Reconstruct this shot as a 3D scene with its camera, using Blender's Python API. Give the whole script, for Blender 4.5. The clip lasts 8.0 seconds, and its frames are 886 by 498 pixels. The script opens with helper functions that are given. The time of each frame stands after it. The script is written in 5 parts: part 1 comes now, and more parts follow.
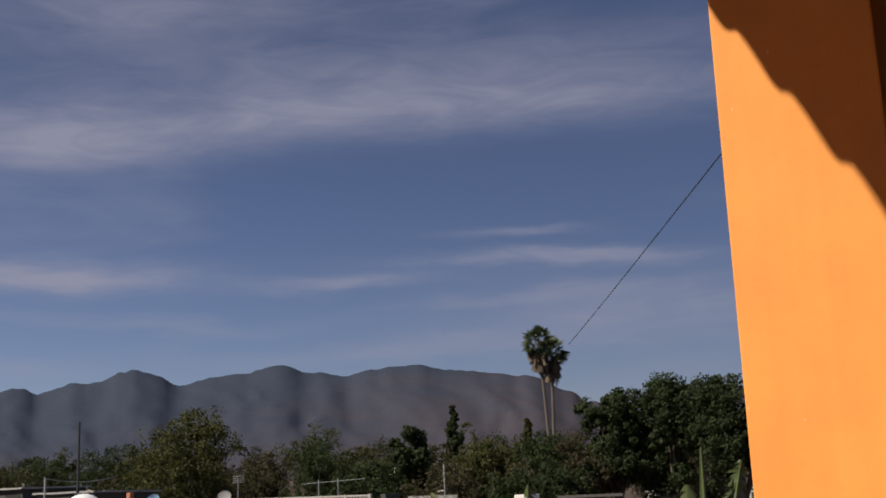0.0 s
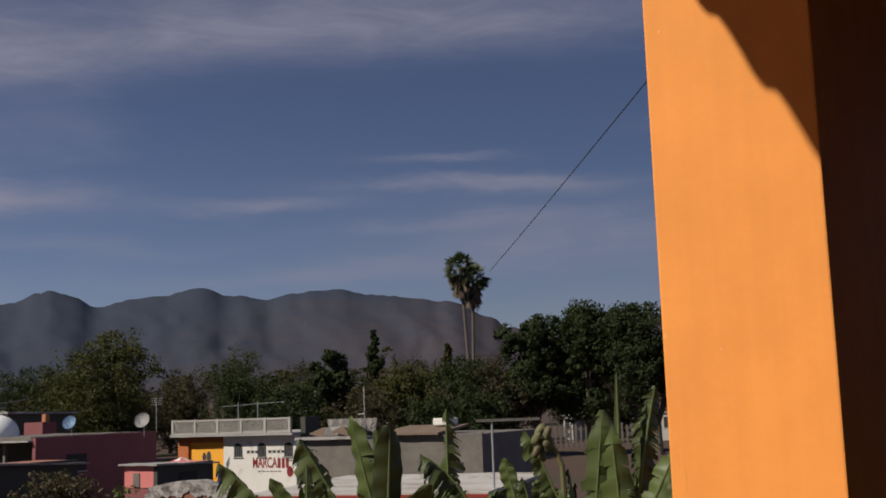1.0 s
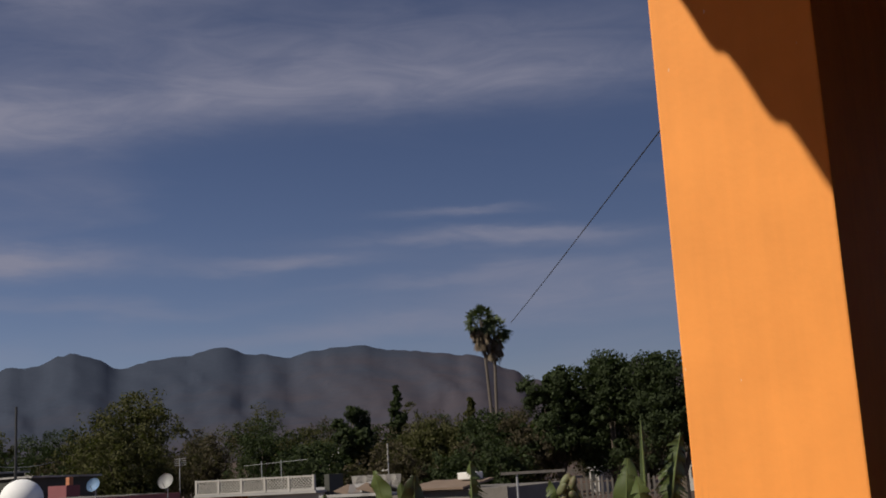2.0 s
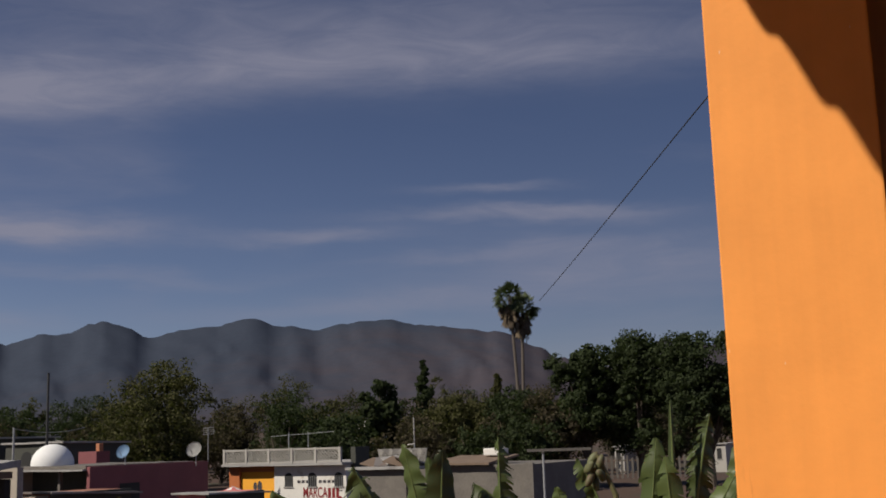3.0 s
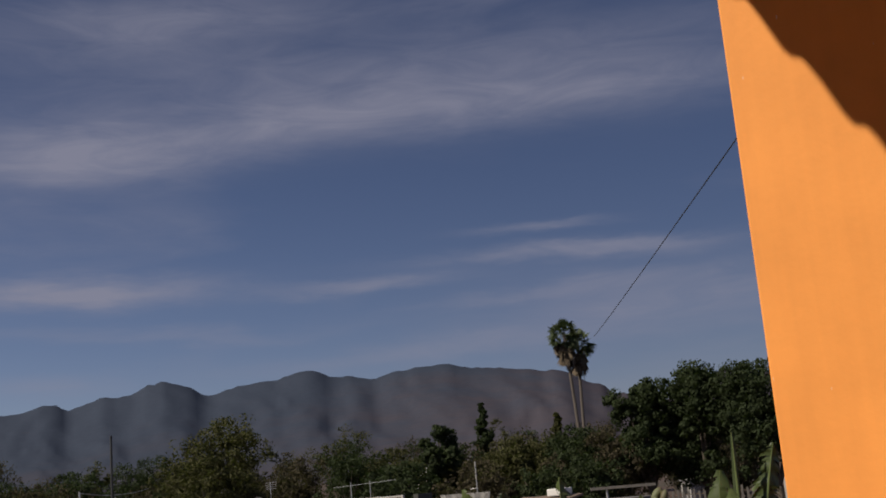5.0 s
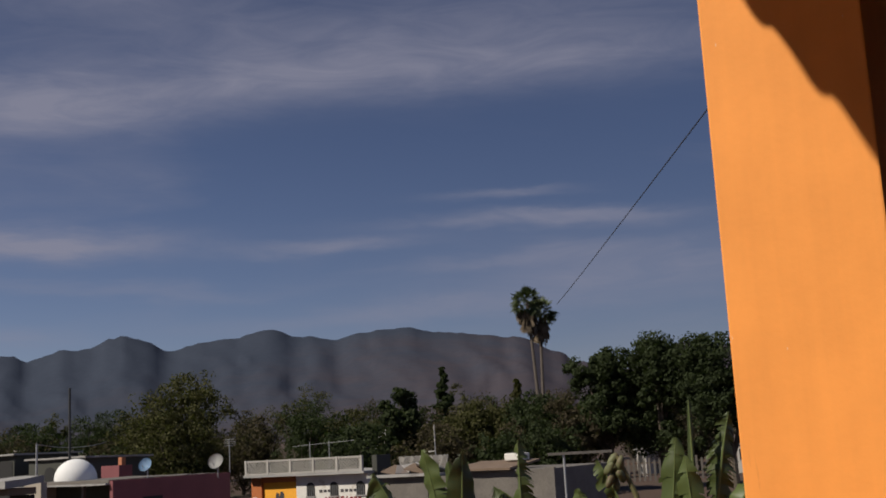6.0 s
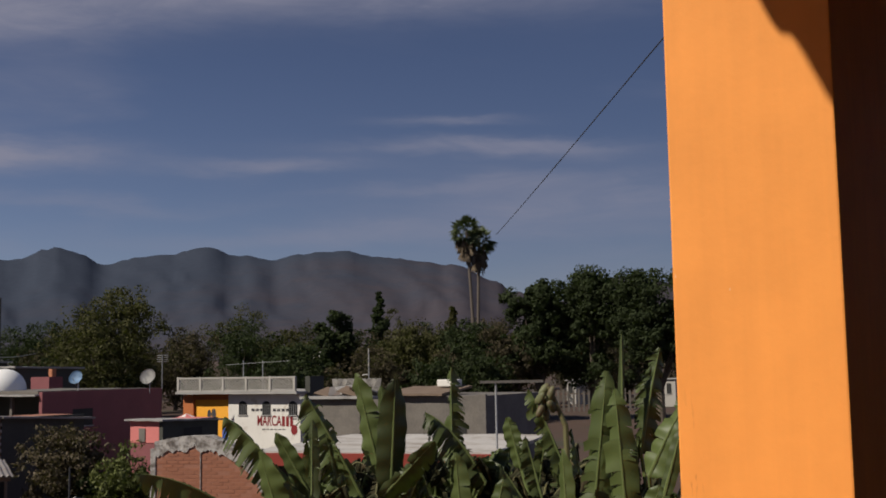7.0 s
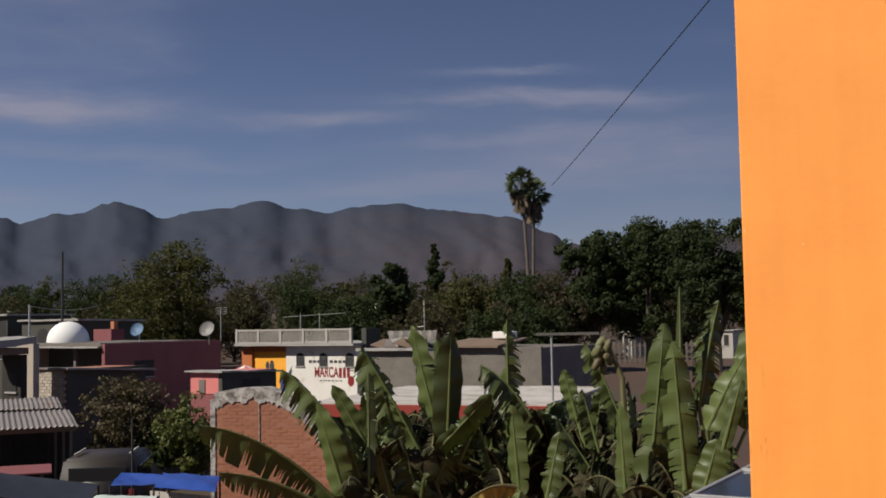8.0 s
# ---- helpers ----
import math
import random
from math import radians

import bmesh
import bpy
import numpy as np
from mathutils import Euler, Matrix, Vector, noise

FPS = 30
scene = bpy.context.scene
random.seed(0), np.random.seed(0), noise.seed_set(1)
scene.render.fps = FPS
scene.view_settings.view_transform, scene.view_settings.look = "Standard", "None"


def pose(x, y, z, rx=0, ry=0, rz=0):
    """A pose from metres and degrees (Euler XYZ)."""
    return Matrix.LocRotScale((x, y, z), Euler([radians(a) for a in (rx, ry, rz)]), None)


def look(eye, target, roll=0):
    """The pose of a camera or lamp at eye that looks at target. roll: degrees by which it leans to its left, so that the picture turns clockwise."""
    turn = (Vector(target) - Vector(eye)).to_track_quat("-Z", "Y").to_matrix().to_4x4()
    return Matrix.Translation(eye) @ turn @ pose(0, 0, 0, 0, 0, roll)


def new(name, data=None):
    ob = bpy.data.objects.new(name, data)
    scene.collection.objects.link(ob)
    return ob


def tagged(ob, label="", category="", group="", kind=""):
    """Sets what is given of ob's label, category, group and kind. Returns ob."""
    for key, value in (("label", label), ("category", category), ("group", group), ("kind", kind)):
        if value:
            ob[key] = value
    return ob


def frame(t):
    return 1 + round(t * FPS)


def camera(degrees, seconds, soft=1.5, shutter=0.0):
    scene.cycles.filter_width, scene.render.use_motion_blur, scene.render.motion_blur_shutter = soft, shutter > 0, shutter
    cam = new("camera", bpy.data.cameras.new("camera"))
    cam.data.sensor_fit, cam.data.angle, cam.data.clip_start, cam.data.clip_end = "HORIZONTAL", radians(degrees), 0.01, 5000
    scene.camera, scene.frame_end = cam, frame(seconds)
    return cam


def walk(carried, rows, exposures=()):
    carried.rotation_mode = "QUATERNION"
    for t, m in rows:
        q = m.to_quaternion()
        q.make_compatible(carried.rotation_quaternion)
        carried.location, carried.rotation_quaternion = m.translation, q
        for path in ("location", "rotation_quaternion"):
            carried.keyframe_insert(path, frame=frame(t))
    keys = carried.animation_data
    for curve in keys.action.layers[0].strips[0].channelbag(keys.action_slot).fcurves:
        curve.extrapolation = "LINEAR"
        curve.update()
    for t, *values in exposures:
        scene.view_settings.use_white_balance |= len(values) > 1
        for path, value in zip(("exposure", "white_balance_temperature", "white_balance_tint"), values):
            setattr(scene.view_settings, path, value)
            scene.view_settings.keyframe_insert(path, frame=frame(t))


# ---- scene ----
# ---- camera ----
cam = camera(42.8, 8.0, soft=1.8)
walk(cam, [
    (0, pose(0.0045, -0.0706, 4.6366, 101.721, 2.296, 1.870)),
    (0.5, pose(0.0123, -0.0362, 4.6257, 98.557, -0.464, -0.823)),
    (1, pose(0.0162, -0.0064, 4.6419, 97.805, 1.992, -2.138)),
    (1.2, pose(0.0095, -0.0135, 4.6350, 98.600, 2.166, -1.307)),
    (1.6, pose(0.0121, -0.0200, 4.6292, 99.790, 2.700, -0.785)),
    (1.95, pose(0.0150, -0.0300, 4.6150, 100.580, 3.200, -0.906)),
    (2.3, pose(0.0102, -0.0385, 4.6111, 100.508, 3.264, -0.956)),
    (2.5, pose(-0.0020, -0.0443, 4.6097, 99.934, 2.794, -0.806)),
    (3, pose(-0.0169, -0.0505, 4.6133, 99.413, 1.829, 0.338)),
    (3.5, pose(-0.0040, -0.0672, 4.6093, 99.273, 2.718, 0.600)),
    (4, pose(0.0089, -0.0856, 4.6101, 100.639, 4.439, 2.635)),
    (4.5, pose(0.0096, -0.0655, 4.6175, 100.957, 4.887, 2.609)),
    (4.7, pose(0.0160, -0.0450, 4.6200, 101.130, 4.900, 2.925)),
    (5.1, pose(0.0151, -0.0440, 4.6120, 102.060, 4.600, 3.660)),
    (5.45, pose(0.0114, -0.0450, 4.6000, 102.950, 4.200, 4.160)),
    (5.8, pose(0.0090, -0.0480, 4.5930, 102.640, 3.850, 3.745)),
    (6, pose(0.0020, -0.0862, 4.5867, 99.802, 3.089, 1.394)),
    (6.5, pose(0.0198, -0.0384, 4.5886, 96.080, 2.982, -2.735)),
    (7, pose(-0.0011, -0.0326, 4.5935, 95.958, 0.960, -1.942)),
    (7.5, pose(-0.0037, 0.0103, 4.5994, 94.894, 1.395, -0.045)),
    (8, pose(-0.0033, 0.0376, 4.6056, 93.580, 1.021, 0.849)),
], exposures=((0.0, 0.30), (0.5, 0.09), (1.2, 0.0), (6.8, 0.0), (7.5, 0.05), (8.0, 0.21)))

# ---- world and sun ----
SUN_AZ, SUN_EL = radians(-116), radians(42)
SUN_DIR = Vector((math.sin(SUN_AZ) * math.cos(SUN_EL), math.cos(SUN_AZ) * math.cos(SUN_EL), math.sin(SUN_EL)))


class Graph:
    """Short hand for node trees."""

    def __init__(self, tree):
        self.tree = tree

    def node(self, kind, ins=(), **props):
        n = self.tree.nodes.new(kind)
        if "operation" in props:
            n.operation = props["operation"]
        if "blend_type" in props:
            n.data_type, n.blend_type = "RGBA", props["blend_type"]
        if "interpolation_type" in props:
            n.interpolation_type = props["interpolation_type"]
        for k, v in dict(ins).items():
            if isinstance(v, bpy.types.NodeSocket):
                self.tree.links.new(v, n.inputs[k])
            else:
                n.inputs[k].default_value = v
        return n

    def math(self, op, a, b=0.0, c=0.0):
        return self.node("ShaderNodeMath", {0: a, 1: b, 2: c}, operation=op).outputs[0]

    def mix(self, fac, a, b, blend="MIX"):
        n = self.node("ShaderNodeMix", {0: fac, 6: a, 7: b}, blend_type=blend)
        return n.outputs[2]

    def noise(self, vec, scale, detail=4.0, rough=0.55, distortion=0.0):
        return self.node("ShaderNodeTexNoise", {"Vector": vec, "Scale": scale, "Detail": detail,
                                                "Roughness": rough, "Distortion": distortion}).outputs[0]

    def ramp(self, fac, lo, hi):
        return self.node("ShaderNodeMapRange", {0: fac, 1: lo, 2: hi}, interpolation_type="SMOOTHSTEP").outputs[0]


world = bpy.data.worlds.new("sky")
world.use_nodes = True
scene.world = world
world.node_tree.nodes.clear()
g = Graph(world.node_tree)
sky = g.node("ShaderNodeTexSky")
sky.sky_type, sky.sun_disc, sky.sun_elevation, sky.sun_rotation = "NISHITA", False, SUN_EL, -SUN_AZ
sky.altitude, sky.air_density, sky.dust_density, sky.ozone_density = 1500.0, 1.0, 0.6, 2.0
SKY_STRENGTH = 0.050
coord = g.node("ShaderNodeTexCoord").outputs["Generated"]
xyz = g.node("ShaderNodeSeparateXYZ", {0: coord})
az = g.math("MULTIPLY", g.math("ARCTAN2", xyz.outputs[0], xyz.outputs[1]), 57.2958)
el = g.math("MULTIPLY", g.math("ARCSINE", xyz.outputs[2]), 57.2958)
flat = g.node("ShaderNodeCombineXYZ", {0: g.math("MULTIPLY", az, 0.05), 1: g.math("MULTIPLY", el, 0.22), 2: 0.3}).outputs[0]
wisp = g.noise(flat, 3.0, 7.0, 0.6, 0.8)
broad = g.noise(flat, 0.9, 5.0, 0.5, 0.4)
warp = g.math("MULTIPLY", g.math("SUBTRACT", g.noise(flat, 1.6, 5.0, 0.6), 0.5), 2.6)
el_w = g.math("ADD", el, warp)


def streak(a0, e0, wa, we, amount, tilt=0.0):
    """A cirrus streak centred on azimuth a0 and elevation e0 (degrees)."""
    da = g.math("SUBTRACT", az, a0)
    x = g.math("POWER", g.math("ABSOLUTE", g.math("DIVIDE", da, wa)), 2.0)
    de = g.math("SUBTRACT", g.math("SUBTRACT", el_w, e0), g.math("MULTIPLY", da, tilt))
    y = g.math("POWER", g.math("ABSOLUTE", g.math("DIVIDE", de, we)), 2.0)
    return g.math("MULTIPLY", g.math("EXPONENT", g.math("MULTIPLY", g.math("ADD", x, y), -1.0)), amount)


cover = g.math("MULTIPLY", g.ramp(broad, 0.5, 0.75), 0.25)
for s in ((-21, 17.3, 7, 1.5, 0.9, 0.05), (-9, 18.6, 8, 1.4, 0.5, 0.05), (-4, 20.8, 22, 2.0, 0.42, 0.0), (6, 19.0, 9, 1.3, 0.5, -0.03),
          (-17, 23.6, 10, 1.3, 0.5, 0.05), (-20.5, 10.5, 5.5, 0.65, 1.2, 0.0), (-6.5, 10.2, 4.5, 0.35, 0.5, 0.0),
          (4, 10.9, 7, 0.4, 0.7, -0.02), (2.3, 12.4, 3, 0.25, 0.5, 0.0), (2, 9.0, 6, 0.4, 0.3, 0.05),
          (9, 8.3, 8, 1.5, 0.6, 0.0), (-3, 6.6, 9, 0.6, 0.4, 0.02), (-22, 5.9, 3, 0.5, 0.35, 0.0),
          (-18, 8.5, 9, 0.35, 0.3, -0.03)):
    cover = g.math("ADD", cover, streak(*s))
cover = g.math("MINIMUM", g.math("MULTIPLY", cover, g.math("ADD", 0.05, g.math("MULTIPLY", wisp, 1.9))), 1.0)
blue = g.mix(1.0, sky.outputs[0], (0.845, 0.765, 0.888, 1), "MULTIPLY")
cloud = (4.75, 4.75, 6.15, 1)
tint = g.mix(g.math("MULTIPLY", cover, 0.85), blue, cloud)
bg = g.node("ShaderNodeBackground", {0: tint, 1: SKY_STRENGTH})
out = g.node("ShaderNodeOutputWorld", {0: bg.outputs[0]})

sun = new("sun", bpy.data.lights.new("sun", "SUN"))
sun.data.energy, sun.data.angle, sun.data.color = 4.6, radians(0.53), (1.0, 0.93, 0.82)
sun.matrix_world = look(SUN_DIR * 50, (0, 0, 0))


# ---- materials ----
def surface(name, base, rough=0.8, var=0.25, fine=40.0, coarse=2.0, bump=0.3, depth=0.01, second=None, second_at=(0.55, 0.7),
            metallic=0.0, spec=0.4, per_object=0.0, per_island=0.0, translucent=0.0):
    """A material with grain and stains: base colour, varied at two scales; second: a stain colour laid on in patches."""
    m = bpy.data.materials.new(name)
    m.use_nodes = True
    m.node_tree.nodes.clear()
    k = Graph(m.node_tree)
    c = k.node("ShaderNodeTexCoord").outputs["Object"]
    small, large = k.noise(c, fine, 3.0), k.noise(c, coarse, 5.0, 0.6, 0.3)
    level = k.math("ADD", k.math("MULTIPLY", k.math("SUBTRACT", small, 0.5), var * 1.2), k.math("MULTIPLY", k.math("SUBTRACT", large, 0.5), var * 1.8))
    level = k.math("ADD", level, 1.0)
    if per_object:
        level = k.math("ADD", level, k.math("MULTIPLY", k.math("SUBTRACT", k.node("ShaderNodeObjectInfo").outputs["Random"], 0.5), per_object))
    if per_island:
        level = k.math("ADD", level, k.math("MULTIPLY", k.math("SUBTRACT", k.node("ShaderNodeNewGeometry").outputs["Random Per Island"], 0.5), per_island))
    grey = k.node("ShaderNodeCombineXYZ", {0: level, 1: level, 2: level}).outputs[0]
    col = k.mix(1.0, (*base, 1), grey, "MULTIPLY")
    if second:
        col = k.mix(k.ramp(k.noise(c, coarse * 1.7, 6.0, 0.65), *second_at), col, (*second, 1))
    b = k.node("ShaderNodeBump", {"Strength": bump, "Distance": depth, "Height": k.math("ADD", small, k.math("MULTIPLY", large, 0.5))})
    p = k.node("ShaderNodeBsdfPrincipled", {"Base Color": col, "Roughness": rough, "Metallic": metallic,
                                            "Specular IOR Level": spec, "Normal": b.outputs[0]})
    shader = p.outputs[0]
    if translucent:
        t = k.node("ShaderNodeBsdfTranslucent", {0: k.mix(1.0, col, (1.0, 1.25, 0.45, 1), "MULTIPLY")})
        shader = k.node("ShaderNodeMixShader", {0: translucent, 1: shader, 2: t.outputs[0]}).outputs[0]
    k.node("ShaderNodeOutputMaterial", {0: shader})
    return m


def brushed_paint(name, base):
    """House paint with vertical brush streaks, faint stains, chips and hairline cracks."""
    m = bpy.data.materials.new(name)
    m.use_nodes = True
    m.node_tree.nodes.clear()
    k = Graph(m.node_tree)
    c = k.node("ShaderNodeTexCoord").outputs["Object"]
    tall = k.node("ShaderNodeMapping", {"Vector": c, "Scale": (28.0, 28.0, 1.3)}).outputs[0]
    taller = k.node("ShaderNodeMapping", {"Vector": c, "Scale": (110.0, 110.0, 14.0)}).outputs[0]
    streak_n, stain, crackle = k.noise(tall, 1.0, 4.0), k.noise(c, 5.0, 5.0, 0.6), k.noise(taller, 1.0, 2.0, 0.5)
    level = k.math("ADD", 1.0, k.math("ADD", k.math("MULTIPLY", k.math("SUBTRACT", streak_n, 0.5), 0.16), k.math("MULTIPLY", k.math("SUBTRACT", stain, 0.5), 0.34)))
    grey = k.node("ShaderNodeCombineXYZ", {0: level, 1: level, 2: level}).outputs[0]
    col = k.mix(1.0, (*base, 1), grey, "MULTIPLY")
    xyz_c = k.node("ShaderNodeSeparateXYZ", {0: c})
    du = k.math("POWER", k.math("ABSOLUTE", k.math("DIVIDE", k.math("ADD", xyz_c.outputs[0], 0.268), 0.018)), 2.0)
    dz = k.math("POWER", k.math("ABSOLUTE", k.math("DIVIDE", k.math("SUBTRACT", xyz_c.outputs[2], 4.42), 0.085)), 2.0)
    worn = k.math("EXPONENT", k.math("MULTIPLY", k.math("ADD", du, dz), -1.0))
    patch = k.math("ADD", k.math("MULTIPLY", k.ramp(k.noise(c, 3.1, 3.0), 0.60, 0.72), 0.12), worn)
    cracks = k.math("MINIMUM", k.math("MULTIPLY", k.ramp(crackle, 0.60, 0.66), patch), 1.0)
    col = k.mix(k.math("MULTIPLY", cracks, 0.55), col, (0.28, 0.10, 0.03, 1))
    chips = k.ramp(k.noise(k.node("ShaderNodeMapping", {"Vector": c, "Scale": (1.0, 1.0, 0.35)}).outputs[0], 90.0, 1.0), 0.77, 0.80)
    col = k.mix(k.math("MULTIPLY", chips, 0.6), col, (0.85, 0.72, 0.55, 1))
    h = k.math("ADD", k.math("MULTIPLY", streak_n, 0.6), k.math("SUBTRACT", k.noise(c, 60.0, 2.0), cracks))
    b = k.node("ShaderNodeBump", {"Strength": 0.12, "Distance": 0.004, "Height": h})
    p = k.node("ShaderNodeBsdfPrincipled", {"Base Color": col, "Roughness": 0.7, "Specular IOR Level": 0.3, "Normal": b.outputs[0]})
    k.node("ShaderNodeOutputMaterial", {0: p.outputs[0]})
    return m


def hazy_slope_paint(name, dry, green):
    """Mountain scrub: dry brown slopes, greener and tinted with blue haze on the high ground and to the west, with
    small clearings.
    """
    m = bpy.data.materials.new(name)
    m.use_nodes = True
    m.node_tree.nodes.clear()
    k = Graph(m.node_tree)
    c = k.node("ShaderNodeTexCoord").outputs["Object"]
    xyz_c = k.node("ShaderNodeSeparateXYZ", {0: c})
    large, mid, small = k.noise(c, 0.0028, 5.0, 0.6, 0.4), k.noise(c, 0.011, 5.0, 0.6), k.noise(c, 0.06, 3.0)
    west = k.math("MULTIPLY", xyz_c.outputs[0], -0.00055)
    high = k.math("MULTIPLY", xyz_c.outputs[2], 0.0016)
    scrub_haze = k.ramp(k.math("ADD", k.math("ADD", west, high), k.math("ADD", k.math("MULTIPLY", large, 1.1), k.math("MULTIPLY", mid, 0.5))), 0.75, 1.65)
    col = k.mix(scrub_haze, (*dry, 1), (*green, 1))
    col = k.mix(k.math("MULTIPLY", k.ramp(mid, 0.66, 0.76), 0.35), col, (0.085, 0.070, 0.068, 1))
    level = k.math("ADD", 0.86, k.math("MULTIPLY", small, 0.28))
    col = k.mix(1.0, col, k.node("ShaderNodeCombineXYZ", {0: level, 1: level, 2: level}).outputs[0], "MULTIPLY")
    b = k.node("ShaderNodeBump", {"Strength": 0.25, "Distance": 8.0, "Height": mid})
    p = k.node("ShaderNodeBsdfPrincipled", {"Base Color": col, "Roughness": 0.95, "Specular IOR Level": 0.0, "Normal": b.outputs[0]})
    k.node("ShaderNodeOutputMaterial", {0: p.outputs[0]})
    return m


M_ORANGE = brushed_paint("orange_paint", (0.86, 0.322, 0.068))
M_ROOM = surface("room_plaster", (0.55, 0.26, 0.10), 0.85, 0.1)
M_CONCRETE = surface("grey_concrete", (0.150, 0.133, 0.115), 0.9, 0.5, 14, 0.8, 0.5, 0.02, (0.125, 0.11, 0.098), (0.45, 0.7))
M_SLAB = surface("weathered_slab", (0.30, 0.285, 0.27), 0.9, 0.3, 15, 1.0, 0.4, 0.02, (0.22, 0.20, 0.19))
M_CLAY = surface("clay_tile", (0.40, 0.16, 0.08), 0.8, 0.3, 30, 4, 0.3, 0.004)
M_ALU = surface("aluminium", (0.8, 0.82, 0.85), 0.18, 0.05, 60, 5, 0.02, 0.001, metallic=0.9)
M_GROUND = surface("dry_ground", (0.074, 0.044, 0.031), 0.95, 0.35, 1.5, 0.05, 0.4, 0.05, (0.052, 0.046, 0.026), (0.5, 0.62))
M_WHITE = surface("white_wash", (0.66, 0.63, 0.58), 0.85, 0.15, 12, 0.9, 0.2, 0.01, (0.40, 0.34, 0.28), (0.53, 0.74))
M_ROOFWHITE = surface("worn_white_roof_paint", (0.46, 0.43, 0.40), 0.9, 0.3, 8, 0.7, 0.3, 0.01, (0.30, 0.26, 0.22), (0.45, 0.68))
M_DOME = surface("white_dome_paint", (0.74, 0.73, 0.71), 0.8, 0.1, 12, 1.5, 0.2, 0.01)
M_CREAM = surface("cream_block", (0.37, 0.345, 0.31), 0.85, 0.2, 12, 1.0, 0.3, 0.01)
M_YELLOW = surface("yellow_paint", (0.80, 0.36, 0.03), 0.75, 0.15, 12, 1.0, 0.2, 0.01)
M_RUST = surface("rust_paint", (0.42, 0.13, 0.04), 0.8, 0.2, 12, 1.0, 0.2, 0.01)
M_PINK = surface("pink_paint", (0.58, 0.18, 0.165), 0.8, 0.15, 12, 1.0, 0.2, 0.01)
M_MAROON = surface("maroon_paint", (0.21, 0.070, 0.074), 0.8, 0.2, 12, 1.0, 0.2, 0.01)
M_REDFASCIA = surface("red_fascia", (0.24, 0.032, 0.02), 0.7, 0.2, 12, 1.0, 0.2, 0.01)
M_BRICK = surface("red_brick", (0.30, 0.122, 0.07), 0.9, 0.35, 25, 1.2, 0.4, 0.006, (0.15, 0.075, 0.05), (0.50, 0.75), per_object=0.12)
M_MORTAR = surface("mortar", (0.31, 0.14, 0.09), 0.95, 0.25, 30, 1.2, 0.4, 0.01)
M_LIMEWASH = surface("weathered_lime", (0.42, 0.39, 0.36), 0.9, 0.5, 18, 3.5, 0.5, 0.02, (0.12, 0.10, 0.085), (0.42, 0.66))
M_BLOCK = surface("pale_block", (0.40, 0.345, 0.285), 0.9, 0.25, 25, 2.0, 0.4, 0.01, per_object=0.25)
# Near-black grey render: shade of porches, eaves and far sides is mixed in.
M_DARKWALL = surface("dark_render_and_shade", (0.060, 0.060, 0.050), 0.9, 0.3, 10, 0.7, 0.3, 0.02)
M_TIN = surface("corrugated_tin", (0.23, 0.205, 0.19), 0.55, 0.3, 8, 0.8, 0.1, 0.005, (0.25, 0.14, 0.09), (0.55, 0.75), metallic=0.3)
M_DARK = surface("dark_opening", (0.02, 0.019, 0.018), 0.7, 0.2)
M_IRON = surface("dark_iron", (0.05, 0.05, 0.05), 0.6, 0.2, 40, 4, 0.1, 0.002, metallic=0.4)
M_POST = surface("galvanised_post", (0.38, 0.38, 0.38), 0.5, 0.2, 40, 4, 0.1, 0.002, metallic=0.5)
M_WOOD = surface("old_wood", (0.17, 0.12, 0.085), 0.85, 0.3, 20, 2, 0.3, 0.005)
M_BARK = surface("bark", (0.10, 0.08, 0.06), 0.95, 0.35, 14, 2, 0.6, 0.03)
M_PALMBARK = surface("palm_bark", (0.11, 0.09, 0.075), 0.95, 0.3, 10, 1, 0.5, 0.03)
M_LEAF_DARK = surface("dark_foliage", (0.040, 0.051, 0.024), 0.6, 0.35, 2, 0.3, 0.0, 0.01, per_island=0.5, translucent=0.3, spec=0.05)
M_LEAF_OLIVE = surface("olive_foliage", (0.068, 0.066, 0.029), 0.65, 0.35, 2, 0.3, 0.0, 0.01, per_island=0.5, translucent=0.3, spec=0.05)
M_LEAF_BROWN = surface("brownish_foliage", (0.070, 0.058, 0.037), 0.7, 0.35, 2, 0.3, 0.0, 0.01, per_island=0.5, translucent=0.3, spec=0.05)
M_PALM = surface("palm_frond", (0.066, 0.084, 0.032), 0.5, 0.3, 3, 0.6, 0.0, 0.01, per_island=0.6, translucent=0.15)
M_PALM_DRY = surface("dry_palm_frond", (0.115, 0.084, 0.052), 0.8, 0.3, 3, 0.6, 0.0, 0.01, per_island=0.6)
# Distance haze is mixed into both slope colours as blue.
M_MOUNTAIN = hazy_slope_paint("hazy_scrub_slope", (0.068, 0.059, 0.069), (0.046, 0.055, 0.077))
# Near-black wood: shade under the shed and hut roofs is its colour.
M_SHADEWOOD = surface("shade_dark_wood", (0.028, 0.023, 0.019), 0.9, 0.4, 20, 2, 0.3, 0.005)
M_TARP = surface("blue_tarp", (0.022, 0.060, 0.27), 0.5, 0.2, 10, 2, 0.2, 0.02)
M_GLASS = surface("dark_glass", (0.015, 0.017, 0.02), 0.08, 0.05, 5, 1, 0.0, 0.001, spec=0.6)
M_RED = surface("sign_red", (0.20, 0.012, 0.015), 0.7, 0.15)
M_INK = surface("sign_ink", (0.05, 0.045, 0.05), 0.8, 0.15)
M_BLUEPAINT = surface("blue_paint", (0.05, 0.10, 0.35), 0.6, 0.2)


